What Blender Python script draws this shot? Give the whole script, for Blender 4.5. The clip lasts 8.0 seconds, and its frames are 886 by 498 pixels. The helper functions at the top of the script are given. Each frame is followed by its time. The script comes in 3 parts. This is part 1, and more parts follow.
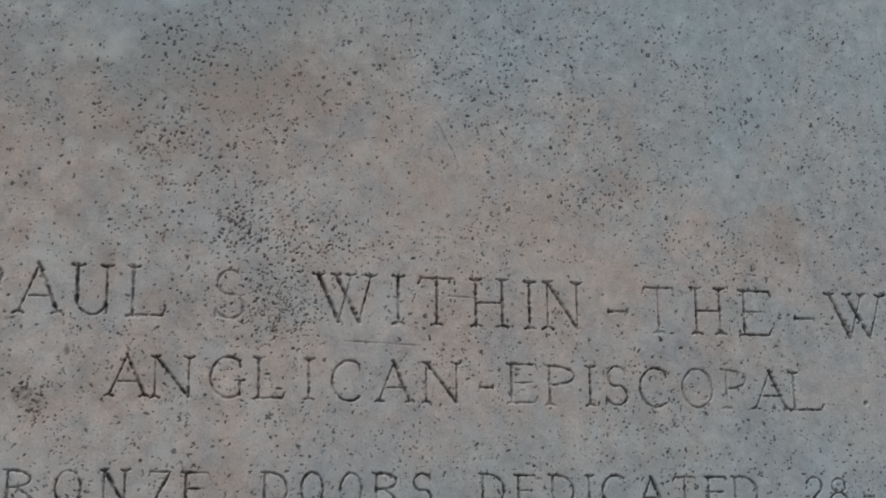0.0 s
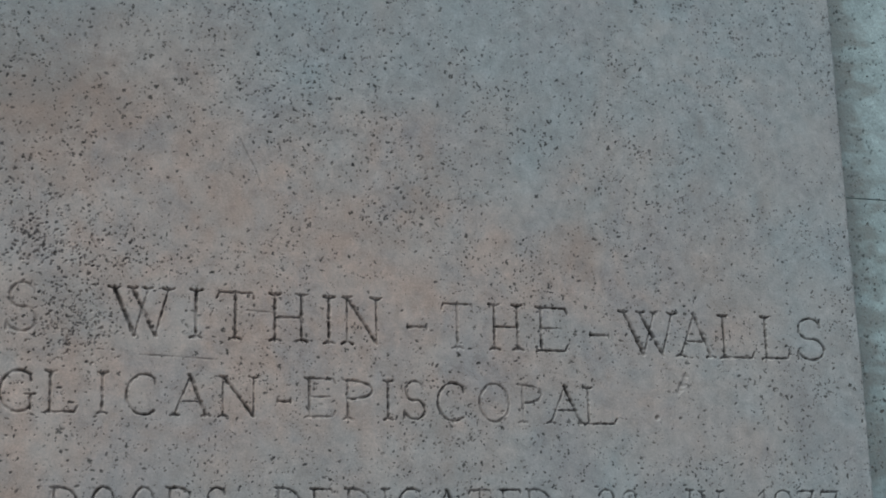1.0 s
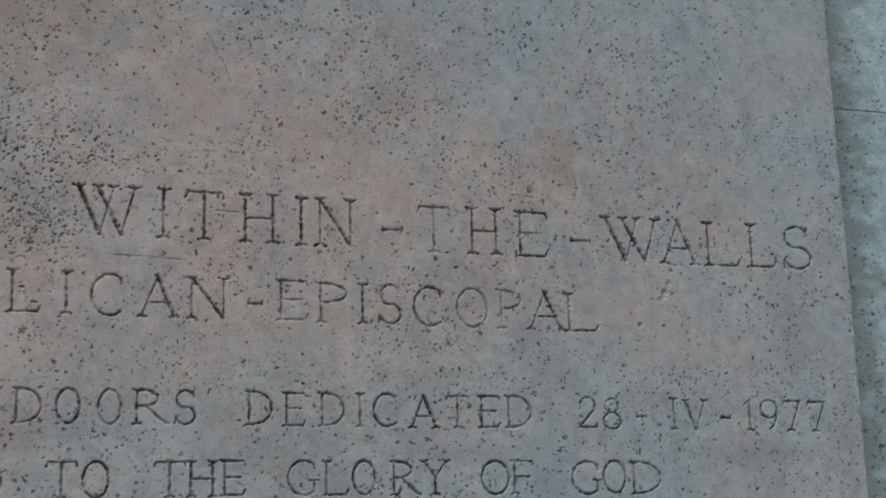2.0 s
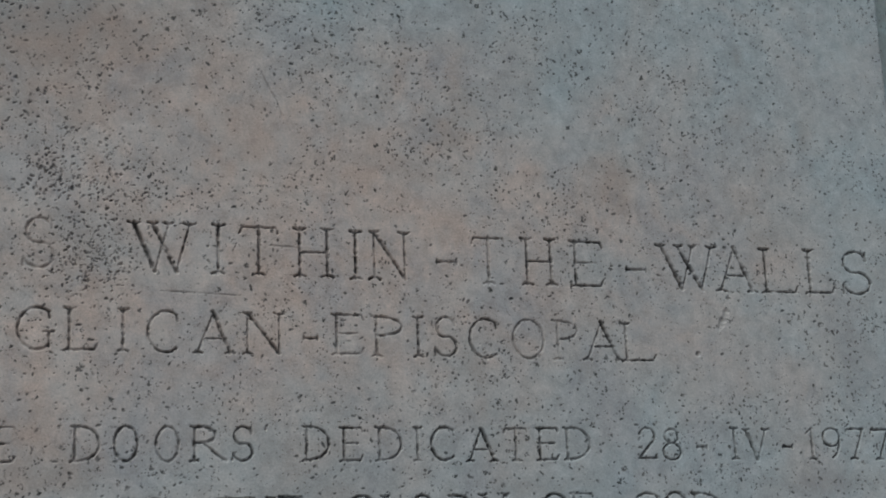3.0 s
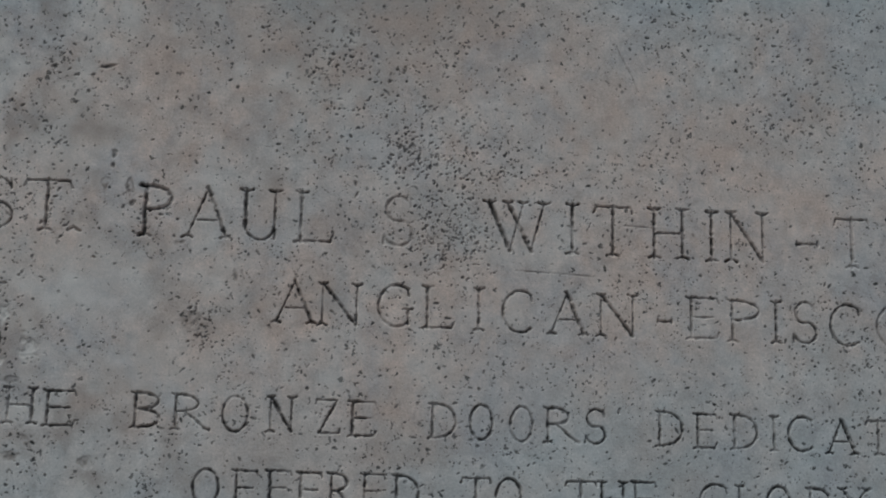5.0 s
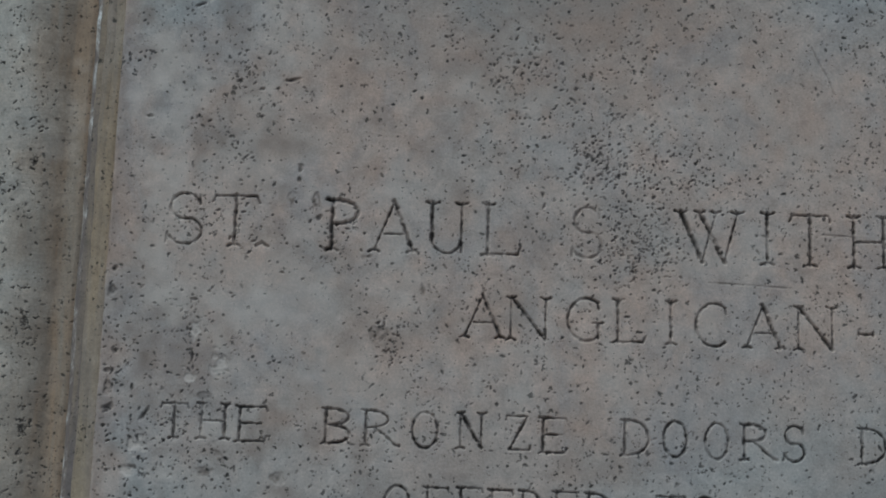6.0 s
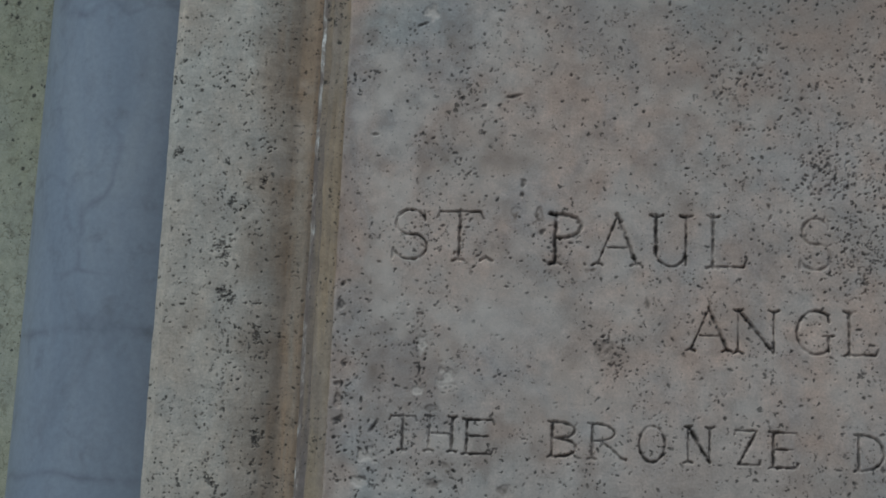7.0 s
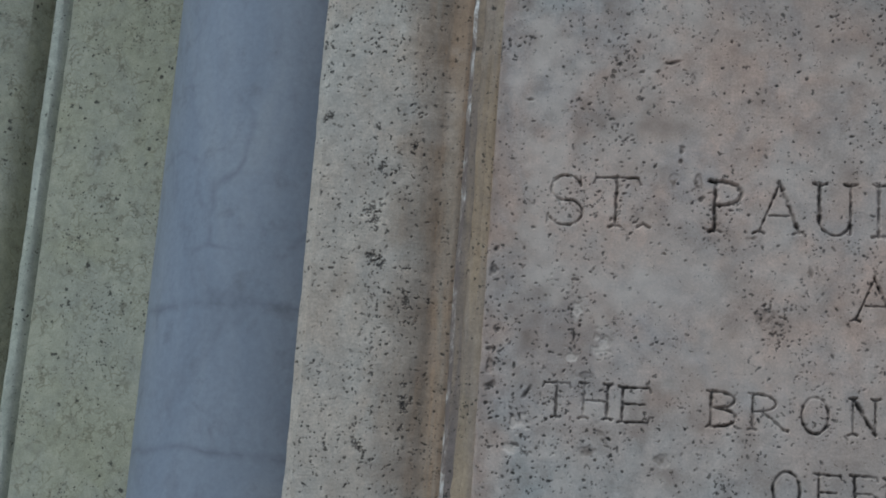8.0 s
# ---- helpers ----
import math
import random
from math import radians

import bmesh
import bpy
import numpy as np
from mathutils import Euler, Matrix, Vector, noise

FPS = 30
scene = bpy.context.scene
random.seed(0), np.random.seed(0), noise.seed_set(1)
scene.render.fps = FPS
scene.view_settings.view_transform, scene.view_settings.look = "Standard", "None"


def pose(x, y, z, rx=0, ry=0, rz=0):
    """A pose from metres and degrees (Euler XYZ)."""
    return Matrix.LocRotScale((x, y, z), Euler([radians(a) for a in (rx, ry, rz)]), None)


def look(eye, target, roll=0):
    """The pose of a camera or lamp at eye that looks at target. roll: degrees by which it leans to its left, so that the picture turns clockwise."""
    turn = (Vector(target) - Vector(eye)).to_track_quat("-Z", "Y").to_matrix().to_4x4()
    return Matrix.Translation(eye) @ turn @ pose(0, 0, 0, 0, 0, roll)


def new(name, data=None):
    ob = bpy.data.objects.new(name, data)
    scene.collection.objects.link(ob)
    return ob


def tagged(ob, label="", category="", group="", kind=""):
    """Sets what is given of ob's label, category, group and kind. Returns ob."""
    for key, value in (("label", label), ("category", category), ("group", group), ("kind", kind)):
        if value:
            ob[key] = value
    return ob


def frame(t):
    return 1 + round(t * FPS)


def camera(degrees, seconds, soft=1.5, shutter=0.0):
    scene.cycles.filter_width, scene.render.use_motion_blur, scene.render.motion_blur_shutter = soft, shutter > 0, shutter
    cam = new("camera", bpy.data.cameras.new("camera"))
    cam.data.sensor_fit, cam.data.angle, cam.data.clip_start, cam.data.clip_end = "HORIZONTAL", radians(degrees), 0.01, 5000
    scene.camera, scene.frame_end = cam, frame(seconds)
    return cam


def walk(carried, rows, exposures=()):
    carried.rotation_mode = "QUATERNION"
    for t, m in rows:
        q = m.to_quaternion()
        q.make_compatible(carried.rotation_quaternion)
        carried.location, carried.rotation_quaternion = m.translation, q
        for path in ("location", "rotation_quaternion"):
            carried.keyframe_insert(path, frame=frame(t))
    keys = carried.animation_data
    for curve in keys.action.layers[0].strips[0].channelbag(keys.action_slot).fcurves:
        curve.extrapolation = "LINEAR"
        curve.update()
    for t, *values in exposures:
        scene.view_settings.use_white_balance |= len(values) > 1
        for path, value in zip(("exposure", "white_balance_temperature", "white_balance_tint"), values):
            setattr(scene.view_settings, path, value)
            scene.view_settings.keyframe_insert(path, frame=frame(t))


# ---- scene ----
cam = camera(35.0, 8.0, soft=1.8)
PATH = [
    (0, (-0.1323, -1.1217, 1.3211), (0.2767, 0.7891, 1.7468), -0.51),
    (0.2, (-0.1265, -1.1260, 1.3177), (0.3112, 0.7757, 1.7560), -0.67),
    (0.5, (-0.1130, -1.1297, 1.3150), (0.3892, 0.7561, 1.7527), -0.97),
    (0.8, (-0.0987, -1.1363, 1.3140), (0.4522, 0.7377, 1.7438), -0.96),
    (1, (-0.0897, -1.1413, 1.3041), (0.5165, 0.7065, 1.7712), -1.34),
    (1.2, (-0.0794, -1.1363, 1.2845), (0.5562, 0.6973, 1.7683), -1.84),
    (1.5, (-0.0685, -1.1237, 1.2526), (0.5399, 0.7194, 1.7351), -1.94),
    (1.7, (-0.0636, -1.1130, 1.2512), (0.5493, 0.7417, 1.6804), -1.36),
    (2.8, (-0.0685, -1.0903, 1.2576), (0.5650, 0.7526, 1.7075), -2.91),
    (3, (-0.0717, -1.0912, 1.2553), (0.4883, 0.7695, 1.7288), -2.14),
    (3.2, (-0.0817, -1.0857, 1.2570), (0.4436, 0.7882, 1.7181), -1.86),
    (3.5, (-0.1021, -1.0717, 1.2622), (0.3463, 0.8221, 1.7228), -1.25),
    (3.7, (-0.1125, -1.0704, 1.2641), (0.3049, 0.8302, 1.7262), -0.56),
    (4, (-0.1187, -1.0687, 1.2665), (0.2348, 0.8442, 1.7313), -0.06),
    (4.2, (-0.1151, -1.0736, 1.2679), (0.1925, 0.8493, 1.7237), 0.67),
    (5.3, (-0.1141, -1.0746, 1.3104), (-0.0233, 0.8917, 1.6645), 1.40),
    (5.5, (-0.1215, -1.0672, 1.3189), (-0.0699, 0.9034, 1.6566), 1.57),
    (5.8, (-0.1398, -1.0630, 1.3266), (-0.1391, 0.9094, 1.6580), 2.09),
    (6, (-0.1535, -1.0602, 1.3308), (-0.1981, 0.9108, 1.6667), 1.93),
    (6.1, (-0.1593, -1.0606, 1.3311), (-0.2322, 0.9099, 1.6655), 1.56),
    (6.2, (-0.1646, -1.0612, 1.3308), (-0.2661, 0.9062, 1.6760), 1.89),
    (6.5, (-0.1800, -1.0594, 1.3309), (-0.3685, 0.9026, 1.6702), 2.33),
    (6.8, (-0.1879, -1.0645, 1.3273), (-0.4258, 0.8907, 1.6743), 2.78),
    (7, (-0.1930, -1.0685, 1.3239), (-0.4804, 0.8788, 1.6781), 2.65),
    (7.2, (-0.2012, -1.0678, 1.3223), (-0.5304, 0.8780, 1.6475), 3.01),
    (7.5, (-0.2251, -1.0631, 1.3199), (-0.5995, 0.8739, 1.6482), 3.26),
    (7.7, (-0.2429, -1.0621, 1.3050), (-0.6497, 0.8645, 1.6553), 3.16),
    (8, (-0.2677, -1.0565, 1.2695), (-0.6376, 0.8686, 1.6661), 4.29),
]
EXPOSURES = [
    (0.0, -0.15, 5350, -6), (0.5, -0.23, 5370, -6), (1.0, -0.25, 5370, -6), (1.5, -0.24, 5400, -5), (3.0, -0.29, 5370, -6), (3.5, -0.33, 5350, -6), (4.0, -0.39, 5300, -7),
    (5.5, -0.44, 5250, -7), (6.5, -0.55, 5250, -8), (7.0, -0.55, 5350, -7), (7.5, -0.36, 5320, -5), (8.0, -0.32, 5300, -4),
]
walk(cam, [(t, look(eye, target, roll)) for t, eye, target, roll in PATH], exposures=EXPOSURES)

# ---- light: an overcast sky in front of a church portal ----
world = bpy.data.worlds.new("overcast_sky")
scene.world = world
world.use_nodes = True
wn = world.node_tree
sky = wn.nodes.new("ShaderNodeTexSky")
sky.sky_type, sky.sun_disc = "NISHITA", False
sky.sun_elevation, sky.sun_rotation = radians(58), radians(200)
sky.air_density, sky.dust_density, sky.ozone_density = 1.0, 4.0, 1.0
wn.links.new(sky.outputs[0], wn.nodes["Background"].inputs[0])
wn.nodes["Background"].inputs[1].default_value = 0.085
sun = new("sun", bpy.data.lights.new("sun", "SUN"))
sun.data.energy, sun.data.angle, sun.data.color = 1.5, radians(18), (1.0, 0.97, 0.93)
sun.matrix_world = look((-2.4, -2.6, 7.2), (0, 0, 1.5))


# ---- node helpers and materials ----
class Mat:
    """A small wrapper that builds a node material step by step."""

    def __init__(self, name, rough=0.8):
        self.m = bpy.data.materials.new(name)
        self.m.use_nodes = True
        self.t = self.m.node_tree
        self.bsdf = self.t.nodes["Principled BSDF"]
        self.bsdf.inputs["Roughness"].default_value = rough
        self.pos = self.t.nodes.new("ShaderNodeTexCoord").outputs["Object"]

    def link(self, a, b):
        self.t.links.new(a, b)

    def scaled(self, sx, sy, sz, off=(0, 0, 0)):
        n = self.t.nodes.new("ShaderNodeMapping")
        n.inputs["Scale"].default_value = (sx, sy, sz)
        n.inputs["Location"].default_value = off
        self.link(self.pos, n.inputs["Vector"])
        return n.outputs[0]

    def noise(self, scale, detail=4, rough=0.55, distort=0.0, vec=None):
        n = self.t.nodes.new("ShaderNodeTexNoise")
        n.inputs["Scale"].default_value = scale
        n.inputs["Detail"].default_value = detail
        n.inputs["Roughness"].default_value = rough
        n.inputs["Distortion"].default_value = distort
        self.link(vec or self.pos, n.inputs["Vector"])
        return n.outputs[0]

    def noise_colour(self, scale):
        n = self.t.nodes.new("ShaderNodeTexNoise")
        n.inputs["Scale"].default_value = scale
        self.link(self.pos, n.inputs["Vector"])
        return n.outputs["Color"]

    def voronoi(self, scale, vec=None, feature="F1"):
        n = self.t.nodes.new("ShaderNodeTexVoronoi")
        n.feature = feature
        n.inputs["Scale"].default_value = scale
        self.link(vec or self.pos, n.inputs["Vector"])
        return n

    def ramp(self, fac, *stops):
        n = self.t.nodes.new("ShaderNodeValToRGB")
        e = n.color_ramp.elements
        while len(e) < len(stops):
            e.new(0.5)
        for one, (p, c) in zip(e, stops):
            one.position = p
            one.color = (c, c, c, 1) if isinstance(c, (int, float)) else (*c, 1)
        self.link(fac, n.inputs[0])
        return n.outputs[0]

    def mix(self, fac, a, b, blend="MIX"):
        n = self.t.nodes.new("ShaderNodeMix")
        n.data_type, n.blend_type = "RGBA", blend
        for value, socket in ((fac, n.inputs[0]), (a, n.inputs[6]), (b, n.inputs[7])):
            if isinstance(value, (int, float)):
                socket.default_value = value
            elif isinstance(value, tuple):
                socket.default_value = (*value, 1)
            else:
                self.link(value, socket)
        return n.outputs[2]

    def math(self, op, a, b=0.0):
        n = self.t.nodes.new("ShaderNodeMath")
        n.operation = op
        for value, socket in ((a, n.inputs[0]), (b, n.inputs[1])):
            if isinstance(value, (int, float)):
                socket.default_value = value
            else:
                self.link(value, socket)
        return n.outputs[0]

    def attribute(self, name):
        n = self.t.nodes.new("ShaderNodeAttribute")
        n.attribute_name = name
        return n.outputs["Fac"]

    def done(self, colour, height=None, strength=0.5, distance=0.002, rough=None):
        self.link(colour, self.bsdf.inputs["Base Color"])
        if rough is not None:
            self.link(rough, self.bsdf.inputs["Roughness"])
        if height is not None:
            n = self.t.nodes.new("ShaderNodeBump")
            n.inputs["Strength"].default_value = strength
            n.inputs["Distance"].default_value = distance
            self.link(height, n.inputs["Height"])
            self.link(n.outputs[0], self.bsdf.inputs["Normal"])
        return self.m


def pits(k, scale, share, low, high, patch):
    """A mask of scattered ragged holes: their share of the cells, and their size where sparse and where dense."""
    wob = k.noise_colour(scale * 1.6)
    v = k.voronoi(scale, k.mix(1.5 / scale, k.pos, wob, "ADD"))
    sep = k.t.nodes.new("ShaderNodeSeparateColor")
    k.link(v.outputs["Color"], sep.inputs[0])
    keep = k.math("LESS_THAN", sep.outputs[0], share)
    size = k.math("MULTIPLY", k.ramp(k.noise(patch, 3, 0.6), (0.42, low), (0.64, high)), k.math("ADD", sep.outputs[1], 0.35))
    edge = k.math("SUBTRACT", size, v.outputs["Distance"])
    soft = k.t.nodes.new("ShaderNodeMapRange")
    soft.inputs[1].default_value, soft.inputs[2].default_value = -0.09, 0.12
    k.link(edge, soft.inputs[0])
    return k.math("MULTIPLY", soft.outputs[0], keep)


def travertine(name, pale, warm, grey, pit=0.5, carved=False, streak=None, rust_shade=False, veins=False, toned=False):
    """Weathered travertine: pale ground, warm and grey clouds, fine grain and dark earth-filled pits."""
    k = Mat(name, 0.85)
    cloud = k.noise(6.0, 5, 0.62, 0.7)
    patch = k.noise(13.0, 6, 0.68, 0.6, k.scaled(1, 1, 0.8, (3.1, 0, 7.7)))
    grain = k.noise(520.0, 3, 0.7)
    mottle = k.noise(75.0, 6, 0.72, 0.5)
    tone = k.ramp(cloud, (0.38, 0.0), (0.62, 1.0))
    if toned:
        tone = k.math("ADD", k.math("MULTIPLY", k.attribute("warmth"), 0.8), k.math("MULTIPLY", tone, 0.30))
    c = k.mix(tone, pale, warm)
    c = k.mix(k.ramp(patch, (0.48, 0.0), (0.70, 0.7)), c, grey)
    if streak:
        run = k.noise(9.0, 4, 0.6, 0.4, k.scaled(9, 9, 0.7))
        c = k.mix(k.ramp(run, (0.42, 0.0), (0.66, 0.85)), c, streak)
    # rusty brown staining, deepened to paint in the hollow's shade
    if rust_shade:
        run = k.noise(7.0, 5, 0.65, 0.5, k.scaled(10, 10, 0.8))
        c = k.mix(k.math("MULTIPLY", k.attribute("rust_shade"), k.ramp(run, (0.25, 0.45), (0.6, 1.0))), c, k.ramp(run, (0.4, (0.225, 0.17, 0.122)), (0.62, (0.37, 0.258, 0.175))))
    if veins:
        web = k.voronoi(48.0, k.mix(0.045, k.pos, k.noise_colour(60.0), "ADD"), "DISTANCE_TO_EDGE").outputs["Distance"]
        broken = k.ramp(k.noise(38.0, 4, 0.65), (0.46, 0.0), (0.58, 1.0))
        c = k.mix(k.math("MULTIPLY", k.ramp(web, (0.01, 0.5), (0.09, 0.0)), broken), c, (0.12, 0.10, 0.055))
    c = k.mix(0.75, c, k.ramp(mottle, (0.25, 0.62), (0.75, 1.28)), "MULTIPLY")
    c = k.mix(0.38, c, k.ramp(grain, (0.28, 0.55), (0.72, 1.36)), "MULTIPLY")
    fine = pits(k, 360.0, 0.36, 0.08, 0.34, 18.0)
    hole = fine
    if carved:
        hole = k.math("MAXIMUM", fine, pits(k, 190.0, 0.20, 0.06, 0.34, 14.0))
    else:
        hole = k.math("MAXIMUM", k.math("MAXIMUM", fine, pits(k, 240.0, 0.55 * pit, 0.05, 0.48, 20.0)), pits(k, 130.0, 0.55 * pit, 0.0, 0.40, 12.0))
    c = k.mix(k.math("MULTIPLY", hole, 0.85), c, (0.034, 0.029, 0.025))
    height = k.math("SUBTRACT", k.math("MULTIPLY", k.math("ADD", grain, mottle), 0.25), hole)
    # both masks carry painted shade along with real dirt and staining
    ragged = k.math("MULTIPLY", k.attribute("grime_shade"), k.ramp(k.noise(330, 3, 0.7), (0.28, 0.78), (0.6, 1.0)))
    c = k.mix(k.math("MULTIPLY", k.attribute("stain_shade"), k.ramp(mottle, (0.3, 0.4), (0.65, 1.0))), c, (0.20, 0.142, 0.108))
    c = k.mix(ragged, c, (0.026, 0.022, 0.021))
    c = k.mix(k.attribute("limewash"), c, (0.675, 0.575, 0.505))
    return k.done(c, height, 0.45, 0.0015)


STONE = travertine("tablet_travertine", (0.445, 0.45, 0.438), (0.60, 0.435, 0.352), (0.40, 0.36, 0.35), 0.45, carved=True, toned=True)
FRAME_STONE = travertine("frame_travertine", (0.61, 0.545, 0.475), (0.56, 0.45, 0.36), (0.46, 0.42, 0.38), 0.4, rust_shade=True)
FACE_STONE = travertine("pitted_travertine", (0.62, 0.555, 0.485), (0.57, 0.455, 0.365), (0.47, 0.43, 0.39), 0.5, carved=True, rust_shade=True)
FILLET_STONE = travertine("ochre_travertine", (0.43, 0.345, 0.25), (0.39, 0.285, 0.19), (0.31, 0.26, 0.235), 0.5, streak=(0.34, 0.27, 0.22))
PIER_STONE = travertine("yellowish_travertine", (0.475, 0.455, 0.355), (0.42, 0.40, 0.285), (0.385, 0.375, 0.32), 0.24, veins=True)
RIB_STONE = travertine("pale_rib_travertine", (0.56, 0.56, 0.48), (0.50, 0.50, 0.41), (0.40, 0.40, 0.34), 0.2)
SIDE_STONE = travertine("grey_stained_travertine", (0.565, 0.62, 0.59), (0.515, 0.57, 0.54), (0.41, 0.445, 0.43), 0.3, carved=True)


def marble():
    k = Mat("blue_grey_marble", 0.42)
    cloud = k.noise(6.0, 6, 0.62, 1.2, k.scaled(1, 1, 0.45))
    c = k.ramp(cloud, (0.3, (0.235, 0.265, 0.34)), (0.55, (0.30, 0.325, 0.395)), (0.8, (0.365, 0.38, 0.425)))
    smoke = k.noise(11.0, 6, 0.7, 1.6, k.scaled(1, 1, 0.6, (2.3, 0.4, 5.1)))
    c = k.mix(k.ramp(smoke, (0.52, 0.0), (0.72, 0.5)), c, (0.19, 0.195, 0.235))
    crack = k.voronoi(7.0, k.mix(0.14, k.pos, k.noise_colour(9.0), "ADD"), "DISTANCE_TO_EDGE").outputs["Distance"]
    broken = k.ramp(k.noise(12, 4, 0.65), (0.48, 0.0), (0.66, 1.0))
    c = k.mix(k.math("MULTIPLY", k.ramp(crack, (0.0, 0.55), (0.045, 0.0)), broken), c, (0.15, 0.155, 0.195))
    split = k.t.nodes.new("ShaderNodeSeparateXYZ")
    k.link(k.pos, split.inputs[0])
    height = k.math("ADD", split.outputs[2], k.math("MULTIPLY", k.math("SUBTRACT", k.noise(9.0, 5, 0.65), 0.5), 0.04))
    for level in (1.476, 1.329):
        line = k.math("ABSOLUTE", k.math("SUBTRACT", height, level))
        c = k.mix(k.math("MULTIPLY", k.ramp(line, (0.0, 0.55), (0.006, 0.0)), k.ramp(k.noise(16, 4, 0.65), (0.38, 0.1), (0.58, 1.0))), c, (0.13, 0.135, 0.17))
    smudge = k.ramp(k.noise(26, 5, 0.7), (0.56, 0.0), (0.75, 0.6))
    c = k.mix(smudge, c, (0.17, 0.175, 0.20))
    c = k.mix(0.35, c, k.ramp(k.noise(160, 4, 0.7), (0.3, 0.75), (0.7, 1.2)), "MULTIPLY")
    return k.done(c, k.noise(250, 3), 0.05, 0.001)


MARBLE = marble()


def plain(name, a, b, scale, rough=0.85):
    k = Mat(name, rough)
    c = k.ramp(k.noise(scale, 5, 0.6, 0.3), (0.3, a), (0.7, b))
    return k.done(c, k.noise(scale * 20, 3), 0.3, 0.003)




def crumbs():
    """Lime mortar broken into pale crumbs, dirty where it has fallen out."""
    k = Mat("lime_mortar", 0.9)
    left = k.noise(75, 5, 0.7, 0.4, k.scaled(1, 1, 0.5))
    c = k.ramp(left, (0.47, (0.21, 0.165, 0.145)), (0.56, (0.38, 0.32, 0.28)), (0.66, (0.78, 0.74, 0.71)))
    return k.done(c, left, 0.6, 0.002)


MORTAR = crumbs()
GROOVE = travertine("dark_groove", (0.25, 0.20, 0.18), (0.33, 0.25, 0.18), (0.19, 0.16, 0.165), 0.6, streak=(0.19, 0.155, 0.145))
WALL_STONE = plain("facade_stone", (0.36, 0.32, 0.27), (0.46, 0.42, 0.36), 3)
PAVING = plain("worn_paving", (0.20, 0.19, 0.18), (0.30, 0.29, 0.27), 2)


# ---- mesh helpers ----
def mesh_object(name, verts, faces, material, parent=None, label=""):
    me = bpy.data.meshes.new(name)
    me.from_pydata(verts, [], faces)
    me.materials.append(material)
    me.update()
    ob = new(name, me)
    if parent is not None:
        ob.parent = parent
    if label:
        ob["label"] = label
    return ob


def part(name, bm, material, parent=None, label=""):
    me = bpy.data.meshes.new(name)
    bm.normal_update()
    bm.to_mesh(me)
    bm.free()
    me.materials.append(material)
    ob = new(name, me)
    if parent is not None:
        ob.parent = parent
    if label:
        ob["label"] = label
    return ob


def block(x0, x1, y0, y1, z0, z1, bevel=0.0):
    bm = bmesh.new()
    bmesh.ops.create_cube(bm, size=1)
    for v in bm.verts:
        v.co = Vector(((x0 + x1) / 2 + v.co.x * (x1 - x0), (y0 + y1) / 2 + v.co.y * (y1 - y0), (z0 + z1) / 2 + v.co.z * (z1 - z0)))
    if bevel:
        bmesh.ops.bevel(bm, geom=bm.edges[:], offset=bevel, segments=3, profile=0.5, affect="EDGES")
    return bm


def moulding(name, profile, z0, z1, material, parent=None, label="", step=0.012, wear=0.0012, back=None, rust_shade=None):
    """Extrudes a plan profile [(x, y), ...] upwards in short lifts, with worn, slightly wavering edges; closed at the back."""
    levels = np.arange(z0, z1 + step / 2, step)
    ring = profile + (back or [])
    n = len(ring)
    verts, faces = [], []
    for z in levels:
        for i, (x, y) in enumerate(ring):
            w = wear if i < len(profile) else 0
            dx = noise.noise((x * 20, y * 20 + 5, z * 9)) * w + noise.noise((x * 90, y * 90, z * 70)) * w * 0.6
            dy = noise.noise((x * 20 + 9, y * 20, z * 9 + 3)) * w + noise.noise((x * 90 + 4, y * 90, z * 70)) * w * 0.6
            verts.append((x + dx, y + dy, z))
    closed = back is not None
    for k in range(len(levels) - 1):
        for i in range(n if closed else n - 1):
            j = (i + 1) % n
            faces.append((k * n + i, k * n + j, (k + 1) * n + j, (k + 1) * n + i))
    if closed:
        faces.append(tuple(range(n - 1, -1, -1)))
        faces.append(tuple((len(levels) - 1) * n + i for i in range(n)))
    ob = mesh_object(name, verts, faces, material, parent, label)
    for p in ob.data.polygons:
        p.use_smooth = True
    ob.data.set_sharp_from_angle(angle=radians(38))
    if rust_shade:
        spread = ob.data.attributes.new("rust_shade", "FLOAT", "POINT")
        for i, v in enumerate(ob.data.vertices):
            spread.data[i].value = max(0.0, min(1.0, rust_shade(v.co.x) + 0.3 * noise.noise((v.co.x * 30, 2.0, v.co.z * 7))))
    return ob


# ---- plan ----
LEFT, RIGHT = -0.436, 0.703           # sides of the tablet
BOTTOM, TOP = 1.10, 2.02              # tablet, its height
CARVED_LOW, CARVED_HIGH = 1.283, 1.895
STRIP_IN, STRIP_OUT = -0.520, -0.590  # flat of the border, and the pier's corner
FRAME_Y = 0.019                       # the border lies behind the tablet's face
SIDE_Y = 0.068                        # stone beside the tablet

# ---- the inscription tablet ----
CELL = 0.0007
gx = np.arange(LEFT, RIGHT + CELL / 2, CELL)
gz = np.concatenate([np.arange(CARVED_LOW, 1.60, CELL), np.arange(1.60, 1.76, 0.0008), np.arange(1.76, CARVED_HIGH, 0.0011), [CARVED_HIGH]])
rng = np.random.default_rng(7)


